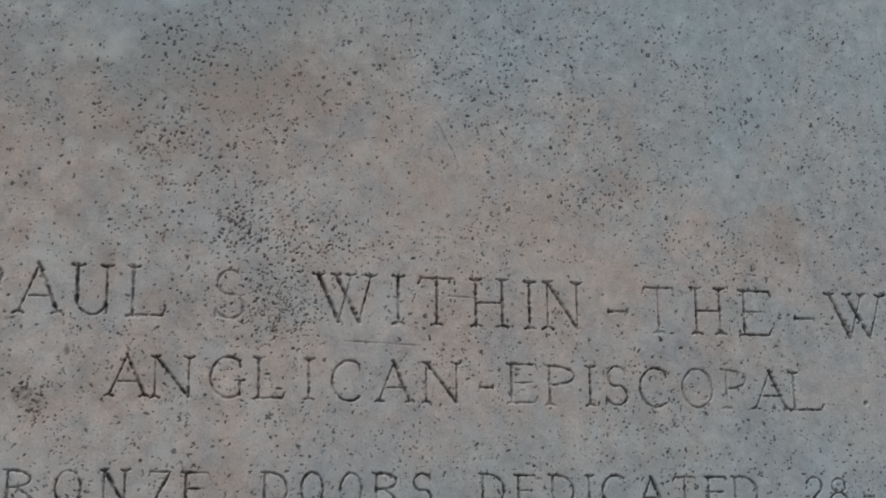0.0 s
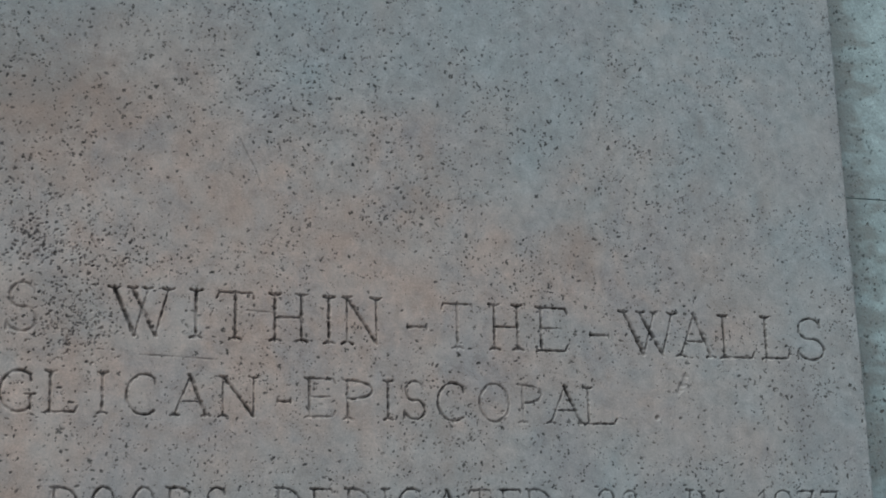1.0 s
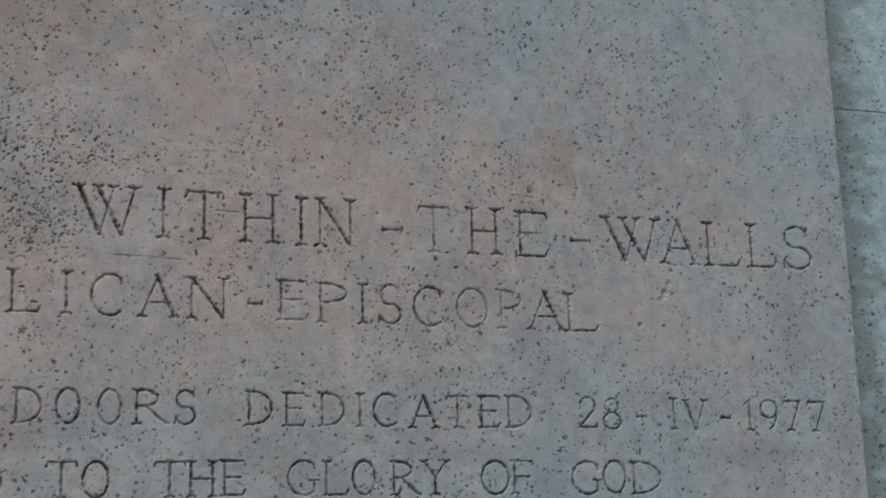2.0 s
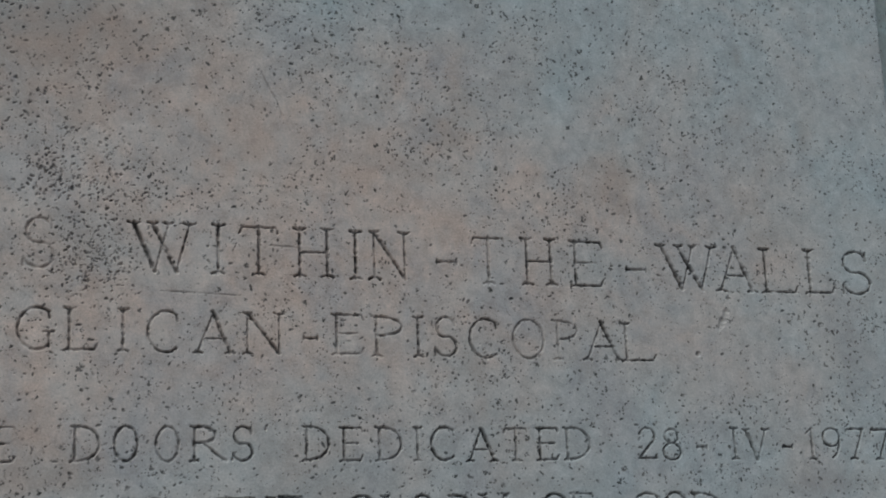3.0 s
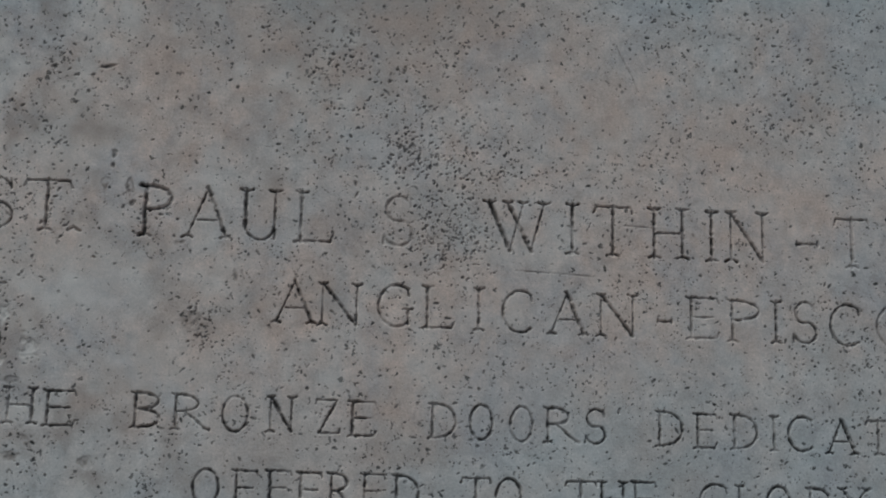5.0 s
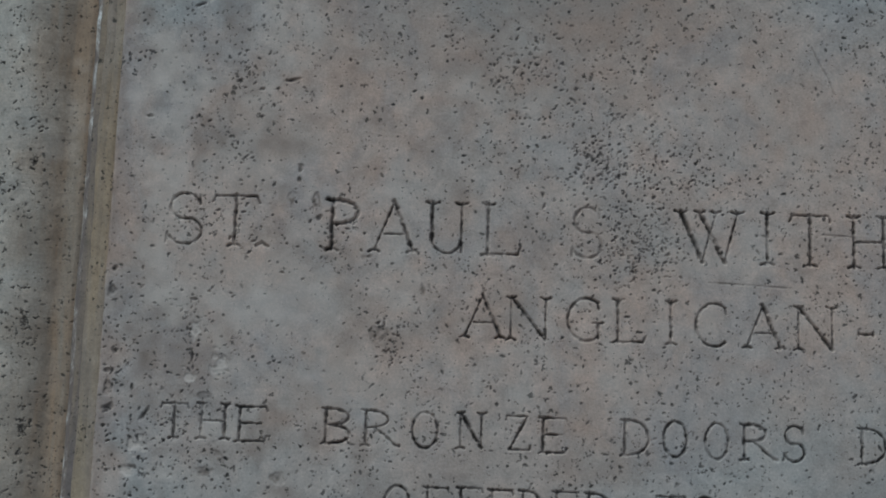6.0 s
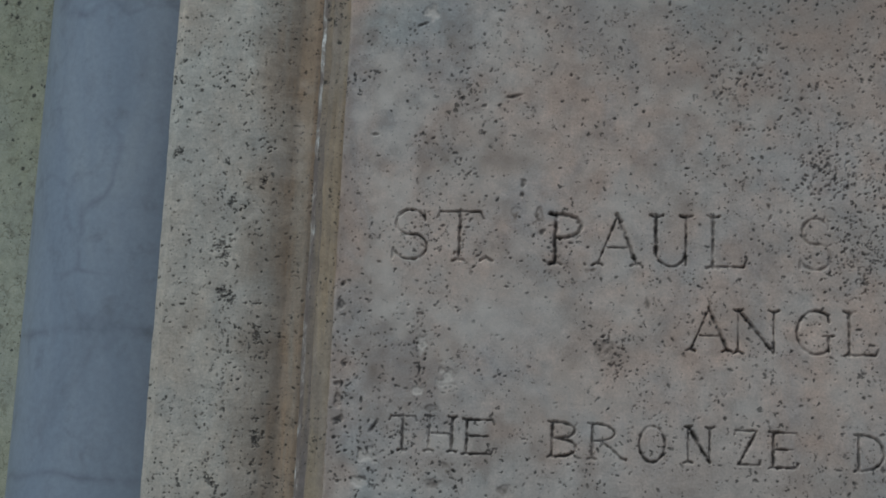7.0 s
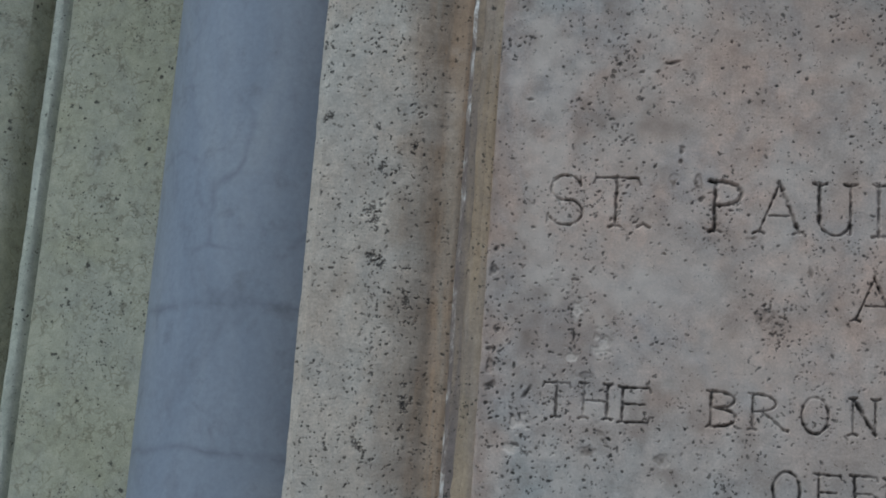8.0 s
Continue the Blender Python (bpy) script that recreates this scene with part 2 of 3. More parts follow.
def smooth_field(cells, seed, xs=gx, zs=gz):
    """Soft random hills over a grid, about -1 to 1."""
    r = np.random.default_rng(seed)
    nx, nz = int((xs[-1] - xs[0]) / cells) + 3, int((zs[-1] - zs[0]) / cells) + 3
    a = r.uniform(-1, 1, (nz, nx))
    u, v = (xs - xs[0]) / cells, (zs - zs[0]) / cells
    i, j = u.astype(int), v.astype(int)
    f, g = u - i, v - j
    f, g = f * f * (3 - 2 * f), (g * g * (3 - 2 * g))[:, None]
    low = a[j][:, i] * (1 - f) + a[j][:, i + 1] * f
    high = a[j + 1][:, i] * (1 - f) + a[j + 1][:, i + 1] * f
    return low * (1 - g) + high * g


relief = 0.0006 * smooth_field(0.11, 1) + 0.00022 * smooth_field(0.03, 2) + 0.00012 * smooth_field(0.006, 3)
grime_shade = np.zeros_like(relief)
limewash = np.zeros_like(relief)
stain_shade = np.zeros_like(relief)
depth = np.zeros_like(relief)
owner = np.full(relief.shape, -1, int)
wear = np.clip(0.85 + 0.3 * smooth_field(0.02, 4) + 0.45 * smooth_field(0.0045, 5), 0.12, 1.25)

fine = smooth_field(0.0022, 13)


def window(x0, x1, z0, z1):
    i0, i1 = np.searchsorted(gx, (x0, x1))
    j0, j1 = np.searchsorted(gz, (z0, z1))
    return slice(j0, j1), slice(i0, i1)


def cut(points, half, strength=1.0, who=-1, steep=0.8, darkened=0.75):
    """A V-shaped cut along a line of points, half as wide as given on each side."""
    p = np.array(points, float)
    rows, cols = window(p[:, 0].min() - half * 2, p[:, 0].max() + half * 2, p[:, 1].min() - half * 2, p[:, 1].max() + half * 2)
    X, Z = np.meshgrid(gx[cols], gz[rows])
    if X.size == 0:
        return
    d = np.full(X.shape, 9.0)
    for (ax, az), (bx, bz) in zip(p[:-1], p[1:]):
        ll = (bx - ax) ** 2 + (bz - az) ** 2 + 1e-12
        s = np.clip(((X - ax) * (bx - ax) + (Z - az) * (bz - az)) / ll, 0, 1)
        d = np.minimum(d, np.hypot(X - ax - s * (bx - ax), Z - az - s * (bz - az)))
    d = d + half * 0.38 * fine[rows, cols]
    w = wear[rows, cols]
    deep = np.clip(half - d, 0, None) * steep * 2 * strength * w
    depth[rows, cols] = np.maximum(depth[rows, cols], deep)
    # darkens the cut's core: dirt, and the shade of its walls painted in
    g = np.clip((half * 0.78 - d) / (half * 0.45), 0, 1) * darkened * strength * np.clip(w, 0, 1)
    grime_shade[rows, cols] = np.maximum(grime_shade[rows, cols], g)
    if who >= 0:
        block_owner = owner[rows, cols]
        block_owner[d < half * 1.15] = who


def arc(cx, cz, rx, rz, a0, a1, n=18):
    return [(cx + rx * math.cos(radians(a0 + (a1 - a0) * i / n)), cz + rz * math.sin(radians(a0 + (a1 - a0) * i / n))) for i in range(n + 1)]


def strokes(ch, x0, x1, z, h):
    """A Roman capital or numeral between x0 and x1: [(weight, points), ...]; weight 1 is a full stem."""
    s, m, w = 0.12 * h, (x0 + x1) / 2, x1 - x0
    L, R = x0 + s, x1 - s
    out = []

    def line(weight, *pts):
        out.append((weight, [(x, z + v * h) for x, v in pts]))

    def curve(weight, pts):
        out.append((weight, [(x, z + v * h) for x, v in pts]))

    def foot(x, a=1.0):
        line(0.7, (x - s * a, -0.02), (x, 0.035), (x + s * a, -0.02))

    def head(x, a=1.0):
        line(0.8, (x - s * a, 1.01), (x, 0.965), (x + s * a, 1.01))

    def stem(x, weight=1.0):
        line(weight, (x, 0.0), (x, 1.0))
        foot(x), head(x)

    if ch == "A":
        line(0.55, (L, 0), (m, 1.0)), line(1.35, (m - 0.02 * w, 1.0), (R, 0)), line(0.5, (x0 + 0.3 * w, 0.34), (x1 - 0.3 * w, 0.34))
        foot(L, 0.9), foot(R, 0.9)
    elif ch in "BPR":
        stem(L)
        c, top = L + 0.12 * w, 0.75 if ch != "B" else 0.76
        rx = (x1 if ch == "P" else x1 - 0.06 * w if ch == "B" else x1 - 0.3 * w) - c
        line(0.5, (L, 0.99), (c, 0.99)), line(0.5, (L, 2 * top - 0.99), (c, 2 * top - 0.99))
        curve(0.9, arc(c, top, rx, 0.99 - top, 90, -90))
        if ch == "B":
            line(0.5, (L, 0.01), (c, 0.01)), curve(0.95, arc(c, 0.265, x1 - c, 0.255, 90, -90))
        if ch == "R":
            line(1, (c + rx * 0.3, 0.5), (x1 - 0.09 * w, 0.02), (x1, 0.0))
    elif ch in "CG":
        curve(0.95, arc(m + 0.06 * w, 0.5, w * 0.56, 0.51, 52, 308))
        line(0.6, (x1 - 0.1 * w, 0.88), (x1 - 0.07 * w, 0.76))
        if ch == "G":
            line(0.95, (x1 - 0.08 * w, 0.42), (x1 - 0.08 * w, 0.08)), line(0.5, (x1 - 0.25 * w, 0.43), (x1 + 0.06 * w, 0.43))
    elif ch == "D":
        stem(L)
        line(0.5, (L, 0.99), (L + 0.15 * w, 0.99)), line(0.5, (L, 0.01), (L + 0.15 * w, 0.01))
        curve(0.9, arc(L + 0.15 * w, 0.5, x1 - L - 0.15 * w, 0.49, 90, -90))
    elif ch in "EFL":
        stem(L)
        if ch != "L":
            line(0.6, (L, 0.99), (x1 - 0.06 * w, 0.99), (x1, 0.88)), line(0.55, (L, 0.52), (x1 - 0.2 * w, 0.52))
        if ch != "F":
            line(0.65, (L, 0.01), (x1 - 0.08 * w, 0.01), (x1, 0.15))
    elif ch == "H":
        stem(L), stem(R), line(0.5, (L, 0.5), (R, 0.5))
    elif ch in "I1":
        line(1, (m, 0.0), (m, 1.0)), foot(m)
        head(m) if ch == "I" else line(0.6, (m, 1.0), (x0, 0.84))
    elif ch == "N":
        line(0.45, (L, 0), (L, 1)), line(0.45, (R, 0), (R, 1)), line(1.15, (L, 1.0), (R, 0.0))
        foot(L), head(L, 0.8), head(R)
    elif ch == "O":
        curve(0.9, arc(m, 0.5, w / 2, 0.51, 0, 360, 30))
    elif ch == "S":
        curve(0.85, arc(m, 0.745, w * 0.42, 0.26, 25, 250, 14) + arc(m, 0.255, w * 0.47, 0.26, 70, -155, 14))
        line(0.6, (m + 0.38 * w, 0.98), (m + 0.40 * w, 0.80)), line(0.6, (x0, 0.02), (x0 + 0.02 * w, 0.22))
    elif ch == "T":
        line(1, (m, 0.0), (m, 1.0)), foot(m)
        line(0.65, (x0, 0.86), (x0 + 0.06 * w, 0.98), (x1 - 0.06 * w, 0.98), (x1, 0.86))
    elif ch == "U":
        line(1.25, (L, 1), (L, 0.3)), line(0.65, (R, 1), (R, 0.02))
        curve(0.8, arc((L + R) / 2, 0.3, (R - L) / 2, 0.3, 180, 360)), head(L), head(R)
    elif ch == "V":
        line(1.3, (L, 1), (m, 0)), line(0.55, (m, 0), (R, 1)), head(L), head(R)
    elif ch == "W":
        a, c = x0 + 0.40 * w, x0 + 0.72 * w
        line(1.4, (L, 1), (a, 0)), line(0.5, (a, 0), (x0 + 0.60 * w, 0.97)), line(1.4, (x0 + 0.37 * w, 0.97), (c, 0)), line(0.55, (c, 0), (R, 1))
        head(L), head(R), head(x0 + 0.60 * w, 0.7), head(x0 + 0.37 * w, 0.8)
    elif ch == "Y":
        line(0.9, (L, 1), (m, 0.5)), line(0.55, (R, 1), (m, 0.5)), line(1, (m, 0.5), (m, 0)), foot(m), head(L), head(R)
    elif ch == "Z":
        line(0.6, (x0, 0.86), (x0 + 0.05 * w, 0.98), (R, 0.98)), line(0.95, (R, 0.98), (L, 0.02)), line(0.6, (L, 0.02), (x1 - 0.05 * w, 0.02), (x1, 0.15))
    elif ch == "-":
        line(0.9, (x0, 0.40), (x1, 0.40))
        line(0.5, (x0, 0.36), (x0, 0.46)), line(0.5, (x1, 0.36), (x1, 0.46))
    elif ch == ".":
        line(0.9, (x0, 0.0), (m, 0.07), (x1, 0.0))
    elif ch == "'":
        line(0.7, (m + 0.1 * w, 1.03), (m - 0.1 * w, 0.93))
    elif ch == "2":
        curve(0.8, arc(m, 0.73, w * 0.44, 0.26, 165, -35, 14)), line(0.8, (m + 0.36 * w, 0.58), (x0, 0.02)), line(0.7, (x0, 0.02), (x1, 0.02), (x1, 0.12))
    elif ch == "8":
        curve(0.75, arc(m, 0.76, w * 0.36, 0.23, 0, 360, 20)), curve(0.8, arc(m, 0.27, w * 0.47, 0.27, 0, 360, 20))
    elif ch == "9":
        curve(0.75, arc(m, 0.69, w * 0.45, 0.30, 0, 360, 20)), curve(0.75, arc(m - 0.1 * w, 0.69, w * 0.55, 0.68, 0, -80, 12))
    elif ch == "7":
        line(0.85, (x0, 0.88), (x0 + 0.05 * w, 0.98), (x1, 0.98)), line(0.85, (x1, 0.98), (m - 0.1 * w, 0.0)), foot(m - 0.1 * w)
    return out


# left and right side of each letter along the four lines, in millimetres
FIRST = [
    -391, -363, -356, -320, -321, -312, -268, -244, -235, -196, -191, -159, -148, -118, -104, -98, -79, -56, -1, 52, 63, 77, 87, 118, 131, 163,
    174, 190, 193, 228, 251, 268, 282, 311, 326, 357, 370, 400, 422, 440, 451, 509, 507, 547, 552, 588, 596, 625, 634, 663,
]
SECOND = [
    -163, -128, -128, -94, -81, -56, -47, -22, -10, 4, 16, 40, 50, 83, 89, 122, 138, 149, 161, 187, 194, 219, 227, 239, 247, 266,
    277, 302, 315, 342, 351, 372, 377, 413, 413, 444,
]
THIRD = [
    -386, -365, -358, -334, -329, -305, -264, -243, -234, -206, -196, -177, -163, -141, -126, -107, -101, -80, -40, -19, -8, 9, 23, 40, 49, 76,
    81, 97, 105, 110, 136, 157, 166, 184, 195, 216, 224, 235, 241, 261, 270, 297, 303, 323, 331, 350, 355, 378, 422, 438, 444, 461,
    476, 485, 506, 517, 520, 545, 558, 567, 581, 592, 597, 615, 621, 638, 646, 664,
]
FOURTH = [
    -215, -196, -186, -167, -161, -142, -138, -119, -115, -94, -90, -71, -66, -46, -14, 9, 13, 32, 66, 90, 91, 114, 117, 136, 170, 193,
    198, 219, 223, 241, 254, 279, 279, 305, 332, 356, 358, 378, 413, 438, 442, 462, 467, 495,
]
# text, baseline, rise per metre, height of the capitals, half width of a stem, sides
LINES = (
    ("ST.PAUL'SWITHIN-THE-WALLS", 1.5076, -0.006, 0.0392, 0.0018, FIRST),
    ("ANGLICAN-EPISCOPAL", 1.4440, -0.007, 0.0322, 0.00165, SECOND),
    ("THEBRONZEDOORS'DEDICATED28-IV-1977", 1.3595, -0.006, 0.0260, 0.00165, THIRD),
    ("OFFEREDTOTHEGLORYOFGOD", 1.3042, -0.004, 0.0265, 0.00165, FOURTH),
)
# letters worn faint, or cut deeper than the rest
FAINT = {("ST.", 7): 0.6, ("ST.", 8): 0.45, ("ST.", 3): 1.3, ("ST.", 2): 0.8, ("ST.", 6): 0.85, ("ST.", 16): 0.75, ("ANG", 9): 0.75, ("ANG", 10): 0.8, ("ANG", 14): 0.6, ("ANG", 15): 0.6, ("THE", 18): 0.7, ("THE", 21): 0.65, ("THE", 23): 0.75}
SCRATCHES = (
    ([(0.105, 1.681), (0.112, 1.665), (0.118, 1.655), (0.122, 1.643)], 0.0010, 0.9),
    ([(0.025, 1.4915), (0.058, 1.4905), (0.087, 1.489)], 0.0009, 0.8),
    ([(0.112, 1.531), (0.135, 1.530)], 0.0010, 0.8),
    ([(0.515, 1.485), (0.506, 1.471)], 0.0038, 0.6),
    ([(0.300, 1.655), (0.304, 1.635)], 0.0009, 0.6),
    ([(-0.1925, 1.4840), (-0.1912, 1.4770)], 0.0011, 0.9),
    ([(-0.1870, 1.4835), (-0.1858, 1.4780)], 0.0010, 0.8),
)
PIT_CLUSTERS = (
    (-0.058, 1.582, 0.013, 0.010, 110, 0.0006, 0.0012),
    (-0.020, 1.575, 0.026, 0.024, 170, 0.0005, 0.0010),
    (-0.028, 1.515, 0.020, 0.018, 260, 0.0005, 0.0010),
    (-0.428, 1.390, 0.006, 0.030, 20, 0.0006, 0.0014),
    (-0.385, 1.330, 0.040, 0.035, 110, 0.0005, 0.0012),
    (-0.385, 1.460, 0.035, 0.050, 100, 0.0005, 0.0011),
    (-0.318, 1.640, 0.022, 0.012, 34, 0.0006, 0.0012),
    (-0.216, 1.437, 0.008, 0.011, 20, 0.0006, 0.0014),
    (-0.330, 1.520, 0.050, 0.030, 100, 0.0006, 0.0012),
    (-0.110, 1.640, 0.040, 0.030, 80, 0.0005, 0.0011),
    (0.255, 1.620, 0.025, 0.025, 60, 0.0006, 0.0011),
    (-0.105, 1.735, 0.020, 0.014, 70, 0.0005, 0.0011),
    (-0.128, 1.655, 0.014, 0.016, 70, 0.0005, 0.0011),
    (-0.045, 1.640, 0.040, 0.030, 130, 0.0004, 0.0009),
)
# ragged earth-filled chips: place, half width, half height, turn
CHIPS_LOW = (
    (-0.429, 1.489, 0.0027, 0.0019, 30), (-0.430, 1.473, 0.0036, 0.0046, -25), (-0.428, 1.397, 0.0026, 0.0060, 0), (-0.427, 1.383, 0.0044, 0.0028, 25),
    (-0.429, 1.411, 0.0032, 0.0015, 10), (-0.398, 1.379, 0.0020, 0.0056, -35), (-0.405, 1.339, 0.0064, 0.0017, -8), (-0.424, 1.336, 0.0018, 0.0018, 0),
    (-0.365, 1.467, 0.0027, 0.0012, 0), (-0.365, 1.424, 0.0013, 0.0066, 0), (0.483, 1.447, 0.0020, 0.0020, 0), (-0.274, 1.533, 0.0023, 0.0024, 0),
)
CHIPS_HIGH = (
    (-0.301, 1.642, 0.0064, 0.0015, 12), (-0.311, 1.635, 0.0030, 0.0013, 20), (-0.290, 1.571, 0.0023, 0.0034, 0), (-0.290, 1.563, 0.0021, 0.0023, 0),
    (-0.255, 1.660, 0.0015, 0.0024, 10), (-0.249, 1.657, 0.0013, 0.0016, 0), (-0.322, 1.612, 0.0016, 0.0018, 0), (-0.435, 1.652, 0.0018, 0.0018, 0),
    (-0.376, 1.702, 0.0046, 0.0013, 20), (-0.410, 1.610, 0.0032, 0.0014, 0), (-0.102, 1.556, 0.0020, 0.0026, 30),
)
# shallow brown flakes, and soft brown smudges round them
FLAKES = (
    (-0.340, 1.349, 0.0022, 0.0082, 30), (-0.350, 1.337, 0.0048, 0.0045, 0), (-0.296, 1.334, 0.0054, 0.0040, 0), (-0.355, 1.394, 0.0070, 0.0026, 0),
    (-0.235, 1.504, 0.0040, 0.0023, 20), (-0.192, 1.479, 0.0020, 0.0040, 10), (-0.223, 1.444, 0.0074, 0.0066, 0), (-0.277, 1.546, 0.0038, 0.0074, 0), (-0.295, 1.546, 0.0030, 0.0048, 0),
)
SMUDGES = (
    (-0.402, 1.466, 0.0042, 0.0034), (-0.406, 1.441, 0.0034, 0.0050), (-0.423, 1.431, 0.0038, 0.0064), (-0.418, 1.504, 0.0060, 0.0070), (-0.284, 1.509, 0.0067, 0.0032), (-0.365, 1.435, 0.0140, 0.0230),
    (-0.410, 1.664, 0.0120, 0.0055), (-0.325, 1.648, 0.0050, 0.0038), (-0.327, 1.631, 0.0070, 0.0048), (-0.307, 1.613, 0.0057, 0.0022), (-0.283, 1.631, 0.0026, 0.0038), (-0.339, 1.714, 0.0044, 0.0038),
)
BLOTS_ONE = (
    (-0.03, 1.52, 0.034, 0.04, 0.16),
    (0.265, 1.637, 0.022, 0.022, 0.2),
    (0.238, 1.599, 0.025, 0.018, 0.18),
    (0.416, 1.597, 0.022, 0.025, 0.22),
    (-0.141, 1.645, 0.025, 0.018, 0.3),
    (-0.045, 1.645, 0.035, 0.03, 0.18),
    (0.281, 1.668, 0.03, 0.022, 0.15),
    (-0.033, 1.709, 0.05, 0.03, 0.2),
    (0.609, 1.653, 0.012, 0.016, 0.25),
    (0.546, 1.726, 0.01, 0.014, 0.25),
    (-0.048, 1.352, 0.045, 0.018, 0.18),
    (-0.216, 1.44, 0.012, 0.01, 0.32),
    (-0.41, 1.5, 0.02, 0.03, 0.2),
)
# wide grey-brown weathering in the upper part, and brown patches near the border
BLOTS_WIDE = (
    (-0.09, 1.715, 0.14, 0.075, 0.30),
    (-0.14, 1.655, 0.08, 0.045, 0.25),
    (-0.22, 1.700, 0.07, 0.06, 0.18),
    (-0.02, 1.770, 0.13, 0.04, 0.20),
    (-0.390, 1.455, 0.012, 0.010, 0.34),
    (-0.378, 1.452, 0.008, 0.006, 0.30),
    (-0.392, 1.438, 0.008, 0.007, 0.30),
    (-0.352, 1.432, 0.022, 0.030, 0.26),
    (-0.290, 1.324, 0.012, 0.008, 0.28),
)
BLOTS_TWO = (
    (-0.405, 1.66, 0.03, 0.014, 0.22),
    (-0.432, 1.50, 0.018, 0.12, 0.16),
    (-0.405, 1.53, 0.02, 0.03, 0.12),
    (-0.392, 1.455, 0.02, 0.035, 0.14),
    (-0.434, 1.615, 0.008, 0.016, 0.3),
    (-0.37, 1.425, 0.035, 0.04, 0.26),
    (0.63, 1.44, 0.03, 0.05, 0.12),
    (0.15, 1.335, 0.05, 0.012, 0.15),
    (0.6, 1.335, 0.07, 0.01, 0.18),
    (-0.4, 1.44, 0.025, 0.03, 0.2),
    (-0.35, 1.49, 0.05, 0.02, 0.1),
    (-0.345, 1.62, 0.045, 0.03, 0.16),
    (-0.25, 1.67, 0.06, 0.04, 0.14),
    (0.1, 1.62, 0.06, 0.05, 0.1),
    (0.35, 1.7, 0.06, 0.04, 0.1),
    (-0.16, 1.36, 0.04, 0.03, 0.1),
)
# pale knocked-out flakes, and faint lime bloom
PALE_FLAKES = ((-0.364, 1.445, 0.0032, 0.0065), (-0.367, 1.409, 0.0043, 0.0062), (-0.344, 1.418, 0.0046, 0.0070), (-0.402, 1.356, 0.0057, 0.0049), (-0.409, 1.337, 0.0043, 0.0035), (-0.368, 1.712, 0.0046, 0.0054))
# the wash at x -0.30 also paints in brightness of the lens vignette
WASHES = ((-0.29, 1.59, 0.03, 0.03, 0.15), (-0.30, 1.485, 0.07, 0.04, 0.35), (-0.25, 1.40, 0.06, 0.03, 0.3), (-0.33, 1.58, 0.03, 0.04, 0.25), (0.0, 1.40, 0.10, 0.03, 0.12), (0.66, 1.55, 0.03, 0.2, 0.12))
# pits strung in lines: points, how many, spread, smallest and largest radius
TRAILS = (
    ([(-0.438, 1.640), (-0.434, 1.654), (-0.424, 1.659), (-0.405, 1.664)], 45, 0.0022, 0.0006, 0.0013),
    ([(-0.372, 1.610), (-0.352, 1.598), (-0.338, 1.586), (-0.329, 1.574)], 70, 0.0030, 0.0006, 0.0013),
    ([(-0.251, 1.500), (-0.243, 1.486), (-0.238, 1.475)], 16, 0.0010, 0.0006, 0.0010),
    ([(-0.430, 1.480), (-0.428, 1.420), (-0.424, 1.330)], 46, 0.0034, 0.0006, 0.0013),
    ([(-0.365, 1.466), (-0.364, 1.426), (-0.358, 1.395)], 34, 0.0030, 0.0007, 0.0015),
)
TRAILS_HIGH = (
    ([(-0.413, 1.372), (-0.398, 1.362), (-0.395, 1.335), (-0.405, 1.318)], 34, 0.0034, 0.0006, 0.0013),
    ([(-0.350, 1.358), (-0.337, 1.346), (-0.333, 1.336)], 22, 0.0018, 0.0008, 0.0016),
    ([(-0.225, 1.455), (-0.217, 1.440), (-0.207, 1.424)], 32, 0.0034, 0.0006, 0.0012),
    ([(-0.176, 1.740), (-0.178, 1.700), (-0.174, 1.664)], 50, 0.0040, 0.0006, 0.0012),
    ([(0.683, 1.645), (0.686, 1.600), (0.690, 1.540)], 30, 0.0060, 0.0006, 0.0012),
)
STRIP_TRAILS = (
    ([(-0.583, 1.600), (-0.576, 1.594), (-0.572, 1.603)], 26, 0.0022, 0.0007, 0.0013),
    ([(-0.540, 1.524), (-0.533, 1.520), (-0.532, 1.512)], 30, 0.0028, 0.0008, 0.0015),
    ([(-0.537, 1.483), (-0.527, 1.480), (-0.520, 1.474)], 34, 0.0030, 0.0008, 0.0016),
    ([(-0.540, 1.562), (-0.528, 1.556), (-0.519, 1.553)], 26, 0.0030, 0.0007, 0.0013),
    ([(-0.503, 1.640), (-0.504, 1.560), (-0.501, 1.480), (-0.498, 1.400), (-0.497, 1.340)], 110, 0.0030, 0.0006, 0.0013),
    ([(-0.498, 1.372), (-0.499, 1.362)], 16, 0.0024, 0.0009, 0.0016),
    ([(-0.534, 1.336), (-0.526, 1.328), (-0.522, 1.318)], 28, 0.0026, 0.0008, 0.0017),
    ([(-0.565, 1.672), (-0.545, 1.660), (-0.535, 1.668)], 30, 0.0060, 0.0007, 0.0013),
    ([(-0.520, 1.300), (-0.530, 1.270)], 24, 0.0080, 0.0008, 0.0016),
)
STRIP_CHIPS = ((-0.578, 1.597, 40), (-0.536, 1.521, 70), (-0.533, 1.512, 20), (-0.532, 1.483, -15), (-0.524, 1.476, 35), (-0.529, 1.557, 60), (-0.498, 1.367, 85), (-0.530, 1.332, -40), (-0.502, 1.448, 80), (-0.504, 1.575, 80))


